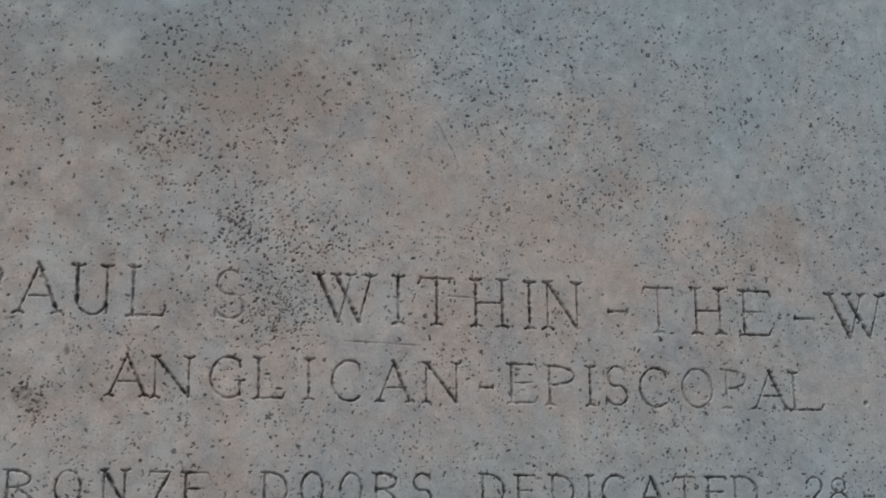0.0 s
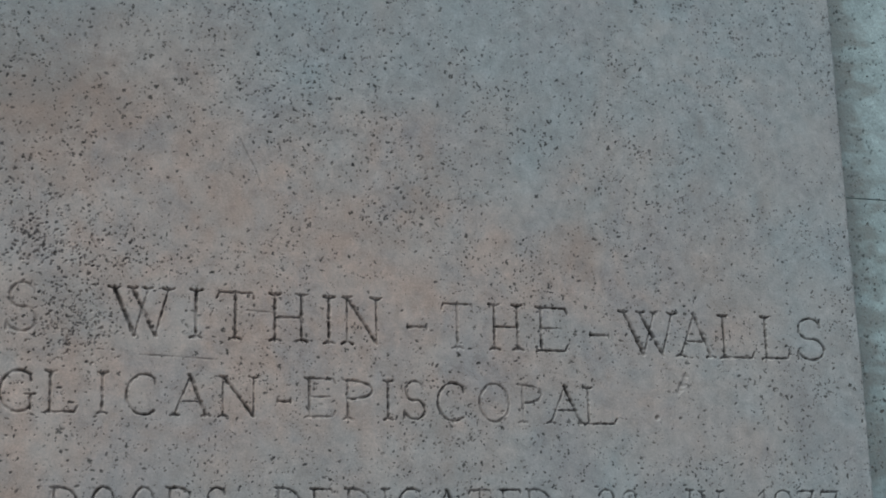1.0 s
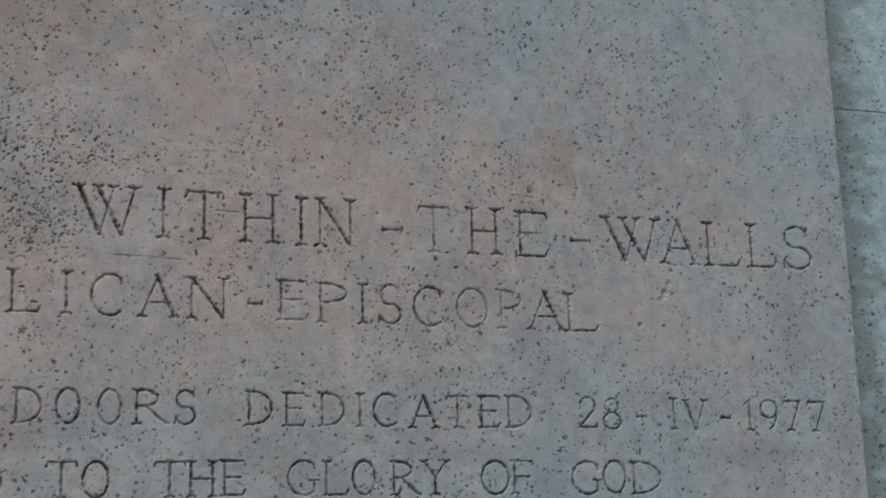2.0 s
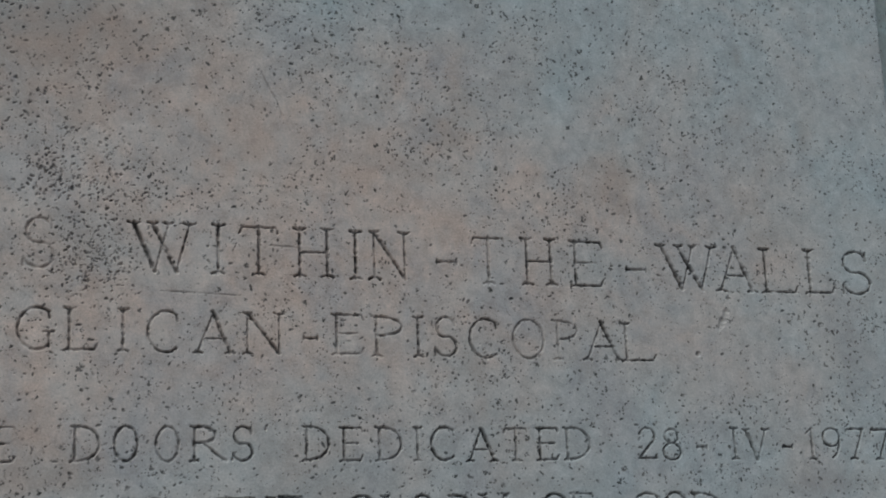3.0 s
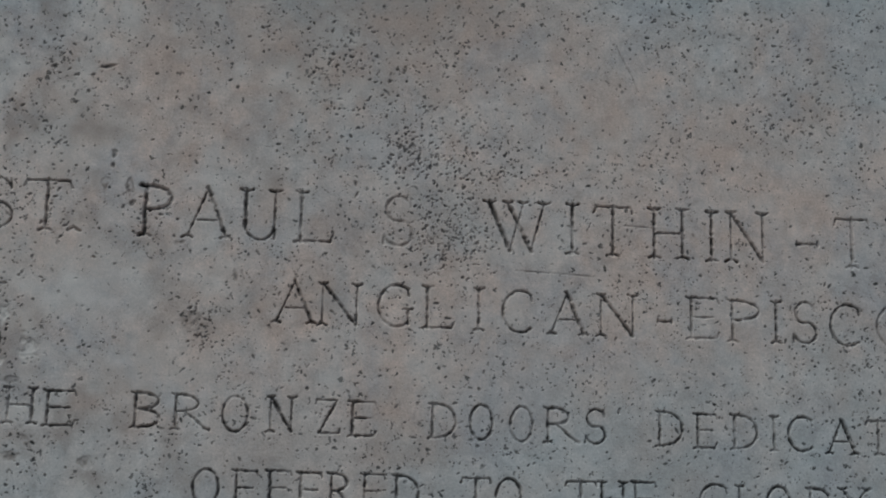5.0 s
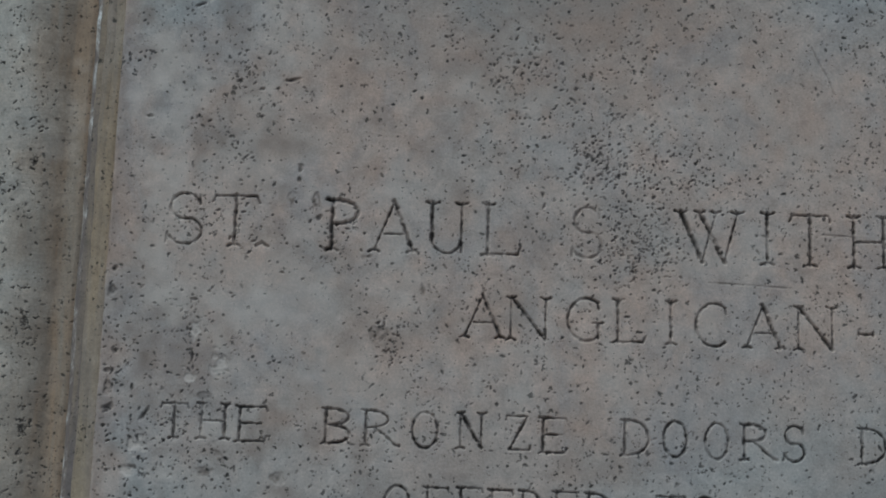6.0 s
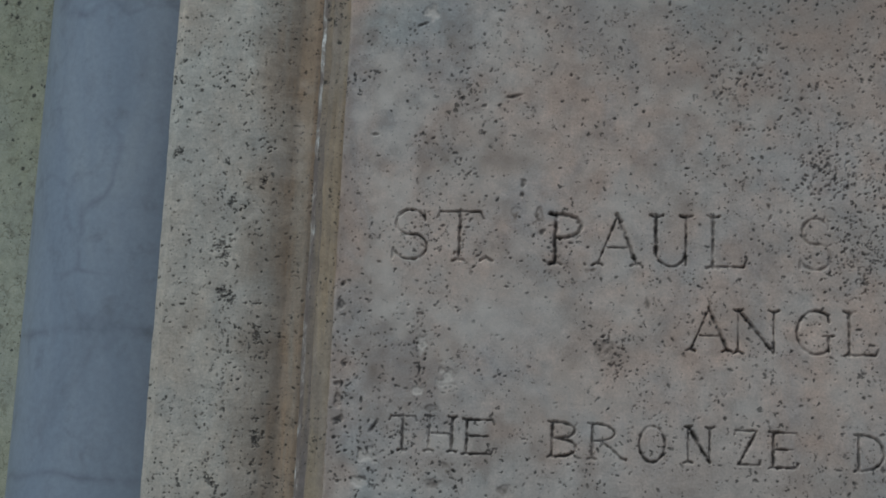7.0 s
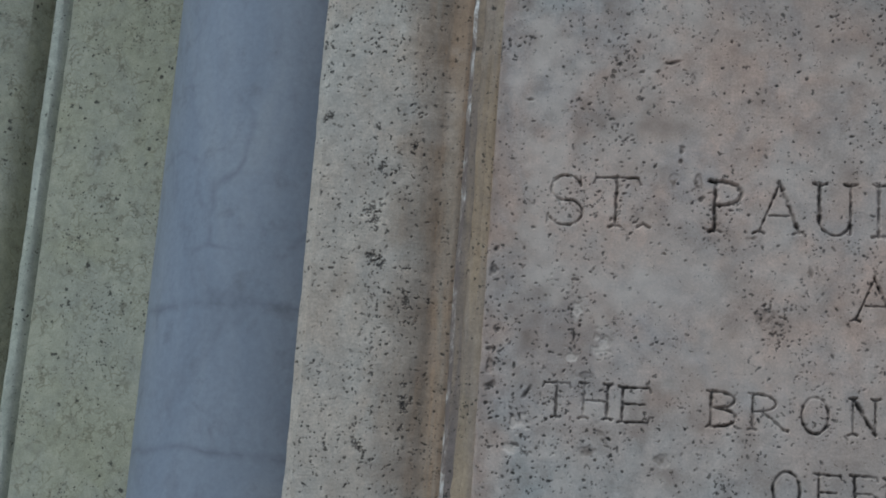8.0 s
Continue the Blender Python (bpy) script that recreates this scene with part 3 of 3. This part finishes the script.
letters = []
for text, base, lean, tall, half, edges in LINES:
    for n, ch in enumerate(text):
        x0, x1 = edges[2 * n] / 1000, edges[2 * n + 1] / 1000
        z = base + lean * (x0 + x1) / 2 + rng.normal(0, 0.0004)
        faint = FAINT.get((text[:3], n), 1.0)
        for weight, pts in strokes(ch, x0, x1, z, tall):
            cut(pts, half * (0.40 + 0.57 * weight) * max(1.0, faint), faint, len(letters), steep=0.92, darkened=0.92)
        letters.append(ch)

# scratches, chips and the stains that stand out
for pts, half, strength in SCRATCHES:
    cut(pts, half, strength, steep=0.4, darkened=0.5)

# small natural pits: many short, randomly turned dents, thicker in some zones
density = np.clip(0.55 + 0.5 * smooth_field(0.09, 11) + 0.25 * smooth_field(0.03, 12), 0.08, 1.0)


def pit(x, z, r, stretch, turn, deep, dirt, sheet=None):
    """A small ragged hole with earth in it, in the tablet or in another sheet (x, z, depth, grime, roughness)."""
    sx, sz, deeps, dirts, rough = sheet or (gx, gz, depth, grime_shade, fine)
    reach = 2.2 * r * stretch
    i0, i1 = np.searchsorted(sx, (x - reach, x + reach))
    j0, j1 = np.searchsorted(sz, (z - reach, z + reach))
    if i1 <= i0 or j1 <= j0:
        return
    box = (slice(j0, j1), slice(i0, i1))
    X, Z = np.meshgrid(sx[i0:i1] - x, sz[j0:j1] - z)
    u, v = (X * math.cos(turn) + Z * math.sin(turn)) / stretch, -X * math.sin(turn) + Z * math.cos(turn)
    jag = 0.55 if r < 0.0018 else 0.95
    q = np.clip(1.25 - np.hypot(u, v) / r + jag * rough[box], 0, 1)
    deeps[box] = np.maximum(deeps[box], q * deep)
    dirts[box] = np.maximum(dirts[box], np.clip(q * 2.2, 0, 1) * dirt)


def trail(points, count, spread, small, large, sheet=None):
    """Pits strung along a line of points."""
    p = np.array(points, float)
    for _ in range(count):
        at = rng.uniform(0, len(p) - 1)
        n = min(int(at), len(p) - 2)
        x, z = p[n] + (p[n + 1] - p[n]) * (at - n) + rng.normal(0, spread, 2)
        pit(x, z, rng.uniform(small, large) * 0.62, rng.uniform(1, 2.8), rng.uniform(0, 3.14), rng.uniform(0.0006, 0.0018), rng.uniform(0.6, 1.0), sheet)


for _ in range(21000):
    x, z = rng.uniform(LEFT, RIGHT), rng.uniform(CARVED_LOW, CARVED_HIGH)
    near = density[min(np.searchsorted(gz, z), len(gz) - 1), min(np.searchsorted(gx, x), len(gx) - 1)]
    if rng.random() > near * (0.75 if x < -0.15 else 1.0):
        continue
    pit(x, z, 0.00031 + 0.00062 * rng.random() ** 2.2, rng.uniform(1.0, 2.4), rng.uniform(0, 3.14), rng.uniform(0.0004, 0.001), rng.uniform(0.45, 1.0))
# coarser, earth-filled holes
for cx, cz, sx, sz, count, small, large in PIT_CLUSTERS:
    for _ in range(count):
        pit(rng.normal(cx, sx), rng.normal(cz, sz), rng.uniform(small, large) * 0.78, rng.uniform(1, 2.4), rng.uniform(0, 3.14), rng.uniform(0.0006, 0.0018), rng.uniform(0.4, 0.85))
for pts, count, spread, small, large in TRAILS + TRAILS_HIGH:
    trail(pts, int(count * 0.65), spread * 1.2, small, large)


def chip(x, z, w, h, turn, deep, dirt, brown, pale=0.0):
    """A ragged shallow flake out of the face: a darker upper rim, with earth, brown staining or fresh pale stone
    inside.
    """
    reach = 1.9 * max(w, h)
    rows, cols = window(x - reach, x + reach, z - reach, z + reach)
    X, Z = np.meshgrid(gx[cols] - x, gz[rows] - z)
    a = radians(turn)
    d = np.hypot((X * math.cos(a) + Z * math.sin(a)) / w, (Z * math.cos(a) - X * math.sin(a)) / h) + 0.55 * RAGS[1][rows, cols] + 0.30 * fine[rows, cols]
    q = np.clip((1.15 - d) / 0.6, 0, 1)
    patchy = np.clip(0.8 + 0.6 * fine[rows, cols] + 0.6 * RAGS[1][rows, cols], 0.1, 1)
    rim = q * np.clip(1 - np.abs(d - 0.85) / 0.35, 0, 1) * (Z > -0.2 * h)
    depth[rows, cols] = np.maximum(depth[rows, cols], q * deep)
    grime_shade[rows, cols] = np.maximum(grime_shade[rows, cols], np.maximum(q * patchy * dirt, rim * 0.6 * dirt if dirt else rim * 0.4))
    stain_shade[rows, cols] = np.maximum(stain_shade[rows, cols], q * patchy * brown)
    limewash[rows, cols] = np.maximum(limewash[rows, cols], np.clip(1.5 * q - rim, 0, 1) * pale * np.clip(patchy + 0.35, 0, 1))


RAGS = [smooth_field(0.012, 21), smooth_field(0.004, 22), smooth_field(0.045, 23)]
for x, z, w, h, turn in CHIPS_LOW + CHIPS_HIGH:
    chip(x, z, w, h, turn, 0.0014, 0.9, 0.6)
for x, z, w, h, turn in FLAKES:
    chip(x, z, w * 1.1, h * 1.1, turn, 0.0006, 0.34, 1.0)
for x, z, w, h in PALE_FLAKES:
    chip(x, z, w * 1.35, h * 1.25, 0, 0.0008, 0.0, 0.0, 0.72)


def blot(field, x, z, rx, rz, amount):
    rows, cols = window(x - 2 * rx, x + 2 * rx, z - 2 * rz, z + 2 * rz)
    X, Z = np.meshgrid((gx[cols] - x) / rx, (gz[rows] - z) / rz)
    if X.size:
        ragged = np.hypot(X, Z) + 0.35 * RAGS[0][rows, cols] + 0.2 * RAGS[1][rows, cols] + 0.3 * RAGS[2][rows, cols] * min(1.0, rx / 0.05)
        field[rows, cols] = np.maximum(field[rows, cols], np.clip(1.3 - ragged, 0, 1) * amount)


for x, z, rx, rz, amount in BLOTS_ONE + BLOTS_TWO + BLOTS_WIDE:
    blot(stain_shade, x, z, rx, rz, amount * 1.7)
for x, z, rx, rz in SMUDGES:
    blot(stain_shade, x, z, rx, rz, 0.5)
for x, z, rx, rz, amount in WASHES:
    blot(limewash, x, z, rx, rz, amount)

tablet = tagged(new("stone_tablet"), "pale weathered travertine tablet carved with worn Roman capitals", "tablet")
tablet.location = (0, 0, BOTTOM)
ROUND = 0.003
X, Z = np.meshgrid(gx, gz)
# lens colour cast painted in: warm middle, greyer towards top, foot and right side
across = np.hypot((X + 0.06) / 0.62, (Z - 1.535) / 0.23)
warmth = np.clip(1.85 - 1.5 * across + 0.26 * smooth_field(0.10, 41) + 0.20 * smooth_field(0.035, 42), 0, 1) * (0.8 + 0.2 * smooth_field(0.012, 43))
# the stone's own ochre-brown edge beside the border
warmth = np.maximum(warmth, np.clip(1.1 - (X - LEFT) / 0.035 + 0.5 * smooth_field(0.02, 44), 0, 1))
stain_shade = np.maximum(stain_shade, 0.42 * np.clip(1.0 - (X - LEFT) / 0.016 + 0.8 * smooth_field(0.014, 45), 0, 1))
# patchy brown soiling, thickest towards the border
patchy = 0.5 * smooth_field(0.045, 51) + 0.5 * smooth_field(0.017, 52) + 0.3 * smooth_field(0.007, 53)
stain_shade = np.maximum(stain_shade, np.clip(patchy - 0.04, 0, 1) * np.interp(X, [LEFT, -0.30, -0.12, 0.2], [0.95, 0.80, 0.45, 0.30]))
limewash = np.maximum(limewash, np.clip(-patchy - 0.08, 0, 1) * np.interp(X, [LEFT, -0.30, -0.12, 0.2], [0.85, 0.75, 0.45, 0.30]))
edge = np.minimum(X - LEFT, RIGHT - X)
rounded = np.where(edge < ROUND, ROUND - np.sqrt(np.clip(ROUND**2 - (ROUND - edge) ** 2, 0, None)), 0)
Y = relief + depth + rounded + 0.0007 * np.clip(1 - edge / 0.012, 0, 1) * smooth_field(0.008, 31)
points = np.stack([X.ravel(), Y.ravel(), Z.ravel() - BOTTOM], 1)


def cells(nx, nz):
    i, j = np.meshgrid(np.arange(nx - 1), np.arange(nz - 1))
    corner = (j * nx + i).ravel()
    return np.stack([corner, corner + 1, corner + nx + 1, corner + nx], 1)


quads = cells(len(gx), len(gz))
quad_owner = owner.ravel()[quads[:, 0]]


def grid_part(name, chosen, places, fields, material, parent, label=""):
    """The chosen cells of a fine sheet as one mesh, with its dirt and painted shade as attributes."""
    used, inverse = np.unique(chosen, return_inverse=True)
    me = bpy.data.meshes.new(name)
    me.vertices.add(len(used))
    me.vertices.foreach_set("co", places[used].astype(np.float32).ravel())
    me.loops.add(chosen.size)
    me.loops.foreach_set("vertex_index", inverse.ravel().astype(np.int32))
    me.polygons.add(len(chosen))
    me.polygons.foreach_set("loop_start", np.arange(0, chosen.size, 4, dtype=np.int32))
    me.polygons.foreach_set("use_smooth", np.ones(len(chosen), bool))
    me.update(calc_edges=True)
    for key, field in fields.items():
        me.attributes.new(key, "FLOAT", "POINT").data.foreach_set("value", np.clip(field.ravel()[used], 0, 1).astype(np.float32))
    me.materials.append(material)
    ob = new(name, me)
    ob.parent = parent
    if label:
        ob["label"] = label
    return ob


colour_fields = {"grime_shade": grime_shade, "limewash": limewash, "stain_shade": stain_shade, "warmth": warmth}
grid_part("carved_face", quads[quad_owner < 0], points, colour_fields, STONE, tablet)
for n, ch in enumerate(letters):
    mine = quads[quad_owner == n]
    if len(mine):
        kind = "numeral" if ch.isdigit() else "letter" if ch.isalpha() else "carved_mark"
        grid_part(kind, mine, points, colour_fields, STONE, tablet)
# the body behind the face, and the plain stone above and below the inscription
def tablet_block(name, z0, z1, y0):
    o = part(name, block(LEFT, RIGHT, y0, 0.10, z0 - BOTTOM, z1 - BOTTOM), STONE, tablet)
    return o


tablet_block("body", CARVED_LOW, CARVED_HIGH, 0.012)
tablet_block("lower_face", BOTTOM, CARVED_LOW - 0.0002, 0.0)
tablet_block("upper_face", CARVED_HIGH + 0.0002, TOP, 0.0)

# ---- moulded stone border and pier ----
Z0, Z1 = 0.0, 2.9
pier = tagged(new("stone_pier"), "weathered travertine pier with a moulded border round the tablet", "pier")
fillet_profile = [(LEFT + 0.0030, 0.010), (LEFT + 0.0024, 0.0036), (LEFT - 0.0006, 0.0026), (LEFT - 0.005, 0.0030), (LEFT - 0.0072, 0.0046), (LEFT - 0.0088, 0.0044), (LEFT - 0.0128, 0.0052), (LEFT - 0.0155, 0.0085)]
moulding("inner_fillet", fillet_profile, Z0, Z1, FILLET_STONE, pier, "ochre-stained narrow double fillet beside the tablet", wear=0.0020, step=0.006, back=[(LEFT - 0.0155, 0.06), (LEFT + 0.0030, 0.06)])
moulding("groove", [(LEFT - 0.0157, 0.0125), (LEFT - 0.0172, 0.0185), (LEFT - 0.0200, 0.0205), (LEFT - 0.0225, 0.0210), (LEFT - 0.0243, 0.0225)], Z0, Z1, GROOVE, pier, "narrow dark groove", wear=0.0014, step=0.006, back=[(LEFT - 0.0243, 0.06), (LEFT - 0.0157, 0.06)])
moulding("mortar_joint", [(LEFT - 0.0238, 0.0226), (LEFT - 0.0252, 0.0228), (LEFT - 0.0270, 0.0238), (LEFT - 0.0286, 0.0272)], Z0, Z1, MORTAR, pier, "crumbling pale mortar joint", wear=0.0013, step=0.004, back=[(LEFT - 0.0284, 0.06), (LEFT - 0.0246, 0.06)])
start = LEFT - 0.0268


def hollow_y(x):
    """The hollow's depth: flat at the strip, deepest past the middle, rising again to the roll beside the joint."""
    v = np.clip((x - STRIP_IN) / (start - STRIP_IN), 0, 1)
    lift = np.clip((v - 0.62) / 0.38, 0, 1)
    return FRAME_Y + 0.027 * v**1.6 * (1 - 0.66 * lift * lift * (3 - 2 * lift))


sweep = [(start - 0.0002, 0.034)] + [(float(x), float(hollow_y(x))) for x in np.linspace(start - 0.0008, STRIP_IN, 18)]
moulding("hollow_moulding", sweep, Z0, Z1, FRAME_STONE, pier, "rusty brown hollow moulding with shade painted into its colour", rust_shade=lambda x: 0.85 * (x - STRIP_IN) / (start - STRIP_IN) - 0.1, back=[(STRIP_IN, 0.06), (start, 0.06)])
flat = [(STRIP_IN, FRAME_Y), (STRIP_IN - 0.02, FRAME_Y - 0.001), (STRIP_IN - 0.04, FRAME_Y - 0.001), (STRIP_OUT + 0.007, FRAME_Y), (STRIP_OUT + 0.0022, FRAME_Y + 0.0018), (STRIP_OUT + 0.0004, FRAME_Y + 0.007), (STRIP_OUT, 0.12), (STRIP_OUT, 0.59)]
moulding("border_strip", flat, Z0, Z1, FRAME_STONE, pier, "flat cream border strip with dark pits", back=[(STRIP_IN, 0.59)])
# the weathered, pitted front of strip and hollow, where the camera passes near
fx = np.arange(STRIP_OUT + 0.0055, start - 0.0012, 0.0006)
fz = np.arange(1.262, 1.80, 0.0006)
FX, FZ = np.meshgrid(fx, fz)
face_y = hollow_y(FX) - 0.001
ends = np.minimum(FX - fx[0], fx[-1] - FX)
rough = np.random.default_rng(5).uniform(-1, 1, FX.shape)
rough = (rough + np.roll(rough, 1, 0) + np.roll(rough, 1, 1) + np.roll(np.roll(rough, 1, 0), 1, 1)) / 2.2
wobble = sum(np.roll(np.roll(rough, a, 0), b, 1) for a in range(0, 12, 2) for b in range(0, 12, 2)) / 6
face_y = face_y - 0.0012 + 0.0022 * np.clip(1 - ends / 0.004, 0, 1) + 0.00016 * wobble
strip_depth, strip_grime = np.zeros_like(FX), np.zeros_like(FX)
sheet = (fx, fz, strip_depth, strip_grime, rough)
for _ in range(1300):
    pit(rng.uniform(STRIP_OUT, start), rng.uniform(1.262, 1.80), 0.00028 + 0.0007 * rng.random() ** 2.2, rng.uniform(1, 2.4), rng.uniform(0, 3.14), rng.uniform(0.0004, 0.001), rng.uniform(0.35, 0.95), sheet)
for pts, count, spread, small, large in STRIP_TRAILS:
    trail(pts, int(count * 0.6), spread * 1.2, small, large, sheet)
for x, z, turn in STRIP_CHIPS:
    pit(x, z, 0.0021, 1.9, radians(turn), 0.0012, 0.7, sheet)
uneven = 0.5 * smooth_field(0.05, 61, fx, fz) + 0.45 * smooth_field(0.018, 62, fx, fz) + 0.3 * smooth_field(0.007, 63, fx, fz)
strip_stain = np.clip(uneven - 0.1, 0, 1) * np.interp(FX, [STRIP_OUT, STRIP_IN, start], [0.22, 0.45, 0.5])
strip_bloom = np.clip(-uneven - 0.25, 0, 1) * 0.35
# grows towards the joint: rusty stain together with the hollow's painted shade
rust_shade_field = np.clip(1.25 * (FX - STRIP_IN) / (start - STRIP_IN) + 0.02 + 0.2 * np.sin(FZ * 23 + 2 * np.sin(FZ * 61)), 0, 1)
grid_part("pitted_face", cells(len(fx), len(fz)), np.stack([FX.ravel(), (face_y + strip_depth).ravel(), FZ.ravel()], 1), {"grime_shade": strip_grime, "rust_shade": rust_shade_field, "stain_shade": strip_stain, "limewash": strip_bloom}, FACE_STONE, pier, "cream front of the border with black pits")
beside = [(RIGHT + 0.0008, 0.10), (RIGHT + 0.0015, 0.060), (RIGHT + 0.006, 0.0570), (RIGHT + 0.014, 0.0585), (RIGHT + 0.017, SIDE_Y - 0.002), (RIGHT + 0.03, SIDE_Y), (RIGHT + 0.12, SIDE_Y - 0.002), (RIGHT + 0.34, SIDE_Y)]
for low, high in ((Z0, 1.6867), (1.6873, Z1)):
    moulding("side_block", beside, low, high, SIDE_STONE, pier, "pale stone block with grey weather stains", back=[(RIGHT + 0.34, 0.12), (RIGHT + 0.0008, 0.12)])
    # its weathered front, with the tablet's shade painted in, darkest along the joint
    sx, sz = np.arange(RIGHT + 0.0012, RIGHT + 0.17, 0.001), np.arange(max(low, 1.27), min(high, 1.93), 0.001)
    SX, SZ = np.meshgrid(sx, sz)
    side_y = np.interp(SX - RIGHT, [0, 0.006, 0.013, 0.019, 0.03, 0.17], [0.0575, 0.0545, 0.0550, 0.0632, 0.0648, 0.0636])
    grit = np.random.default_rng(int(high * 100)).uniform(-1, 1, SX.shape)
    grit = (grit + np.roll(grit, 1, 0) + np.roll(grit, 1, 1) + np.roll(np.roll(grit, 1, 0), 1, 1)) / 2.2
    soil = np.array([[noise.noise((x * 30, 3.0, z * 55)) + 0.6 * noise.noise((x * 80, 8.0, z * 150)) for x in sx[::4]] for z in sz[::4]])
    soil = np.repeat(np.repeat(soil, 4, 0), 4, 1)[: SX.shape[0], : SX.shape[1]]
    for shift in (1, 2):
        soil = (soil + np.roll(soil, shift, 0) + np.roll(soil, shift, 1) + np.roll(np.roll(soil, shift, 0), shift, 1)) / 4
    side_shade = np.clip(0.75 - np.clip(SX - RIGHT - 0.045, 0, None) / 0.055 + 0.9 * soil, 0, 0.6)
    side_depth, side_grime = np.zeros_like(SX), np.zeros_like(SX)
    side_sheet = (sx, sz, side_depth, side_grime, grit)
    for _ in range(int(len(sz) * 0.6)):
        pit(RIGHT + 0.03 + abs(rng.normal(0, 0.05)), rng.uniform(sz[0], sz[-1]), rng.uniform(0.0006, 0.0013), rng.uniform(1, 2.0), rng.uniform(0, 3.14), rng.uniform(0.0006, 0.0012), rng.uniform(0.3, 0.75), side_sheet)
    grid_part("weathered_front", cells(len(sx), len(sz)), np.stack([SX.ravel(), (side_y + side_depth + 0.00025 * grit).ravel(), SZ.ravel()], 1), {"grime_shade": side_grime, "stain_shade": side_shade}, SIDE_STONE, pier, "grey-stained pitted stone front with shade painted in beside the tablet")
part("side_joint", block(RIGHT + 0.02, RIGHT + 0.34, SIDE_Y - 0.0028, 0.118, 1.6867, 1.6873), SIDE_STONE, pier)
part("core", block(STRIP_IN, RIGHT + 0.34, 0.122, 0.59, Z0, Z1), WALL_STONE, pier)
part("field_below", block(LEFT, RIGHT, 0.0, 0.10, Z0, BOTTOM - 0.002), FRAME_STONE, pier)
part("field_above", block(LEFT, RIGHT, 0.0, 0.10, TOP + 0.002, Z1), FRAME_STONE, pier)

# ---- marble column in the nook ----
column = tagged(new("marble_column"), "smooth round blue-grey marble column with dark veins", "column")
column.location = (-0.735, 0.402, 0.0)


def lathe(rows, n=96):
    bm = bmesh.new()
    rings = [[bm.verts.new((r * math.cos(2 * math.pi * i / n), r * math.sin(2 * math.pi * i / n), z)) for i in range(n)] for r, z in rows]
    for a, b in zip(rings, rings[1:]):
        for i in range(n):
            bm.faces.new((a[i], a[(i + 1) % n], b[(i + 1) % n], b[i])).smooth = True
    bm.faces.new(rings[0][::-1])
    bm.faces.new(rings[-1])
    return bm


part("shaft", lathe([(0.130, 0.30), (0.130, 1.2), (0.130, 2.0), (0.129, 2.6)]), MARBLE, column)
part("base", lathe([(0.15, 0.0), (0.15, 0.10), (0.146, 0.13), (0.135, 0.16), (0.13, 0.19), (0.142, 0.22), (0.142, 0.27), (0.132, 0.30)]), FRAME_STONE, column)
part("capital", lathe([(0.131, 2.6), (0.135, 2.62), (0.13, 2.65), (0.14, 2.75), (0.155, 2.9)]), FRAME_STONE, column)

# ---- inner pier beyond the column ----
inner = tagged(new("inner_pier"), "yellowish pitted travertine inner pier with a rounded fillet", "pier")
INNER_Y, FILLET = 0.417, -1.0225
face = [(-0.70, INNER_Y), (-0.85, INNER_Y), (-0.95, INNER_Y), (FILLET + 0.004, INNER_Y), (FILLET + 0.001, INNER_Y + 0.002), (FILLET, INNER_Y + 0.006)]
moulding("face", face, Z0, Z1, PIER_STONE, inner, back=[(FILLET, 0.66), (-0.70, 0.66)])
rib = [(FILLET - 0.0003, INNER_Y + 0.008), (FILLET - 0.0025, INNER_Y + 0.0090), (FILLET - 0.0045, INNER_Y + 0.0065), (FILLET - 0.0065, INNER_Y + 0.0012), (FILLET - 0.0100, INNER_Y - 0.0018), (FILLET - 0.0165, INNER_Y - 0.0020), (FILLET - 0.0205, INNER_Y + 0.0005), (FILLET - 0.0228, INNER_Y + 0.006), (FILLET - 0.0235, INNER_Y + 0.02)]
moulding("fillet", rib, Z0, Z1, RIB_STONE, inner, "pale rounded fillet", back=[(FILLET - 0.0235, 0.66), (FILLET - 0.0003, 0.66)])
hollow = [(FILLET - 0.0238, INNER_Y + 0.056), (FILLET - 0.028, INNER_Y + 0.058), (FILLET - 0.034, INNER_Y + 0.053), (FILLET - 0.041, INNER_Y + 0.040), (FILLET - 0.047, INNER_Y + 0.022), (FILLET - 0.053, INNER_Y + 0.009), (FILLET - 0.064, INNER_Y + 0.003), (FILLET - 0.20, INNER_Y + 0.003), (FILLET - 0.35, INNER_Y + 0.004)]
moulding("outer_band", hollow, Z0, Z1, PIER_STONE, inner, "hollowed outer band", back=[(FILLET - 0.35, 0.66), (FILLET - 0.0238, 0.66)])

# ---- setting ----
tagged(part("wall_north", block(-6, 6, 0.662, 0.95, 0, 5.5), WALL_STONE), "plain stone church front behind the portal", "wall", kind="structure")
tagged(part("wall_east", block(RIGHT + 0.342, 6, 0.05, 0.66, 0, 5.5), WALL_STONE), "plain stone church front beside the pier", "wall", kind="structure")
tagged(part("lintel", block(-6, RIGHT + 0.34, -0.02, 0.66, 2.904, 5.5), WALL_STONE), "plain stone front above the portal", "wall", kind="structure")
tagged(part("ground", block(-400, 400, -400, 400, -0.3, -0.002), PAVING), "grey worn stone paving before the church", "ground", kind="structure")
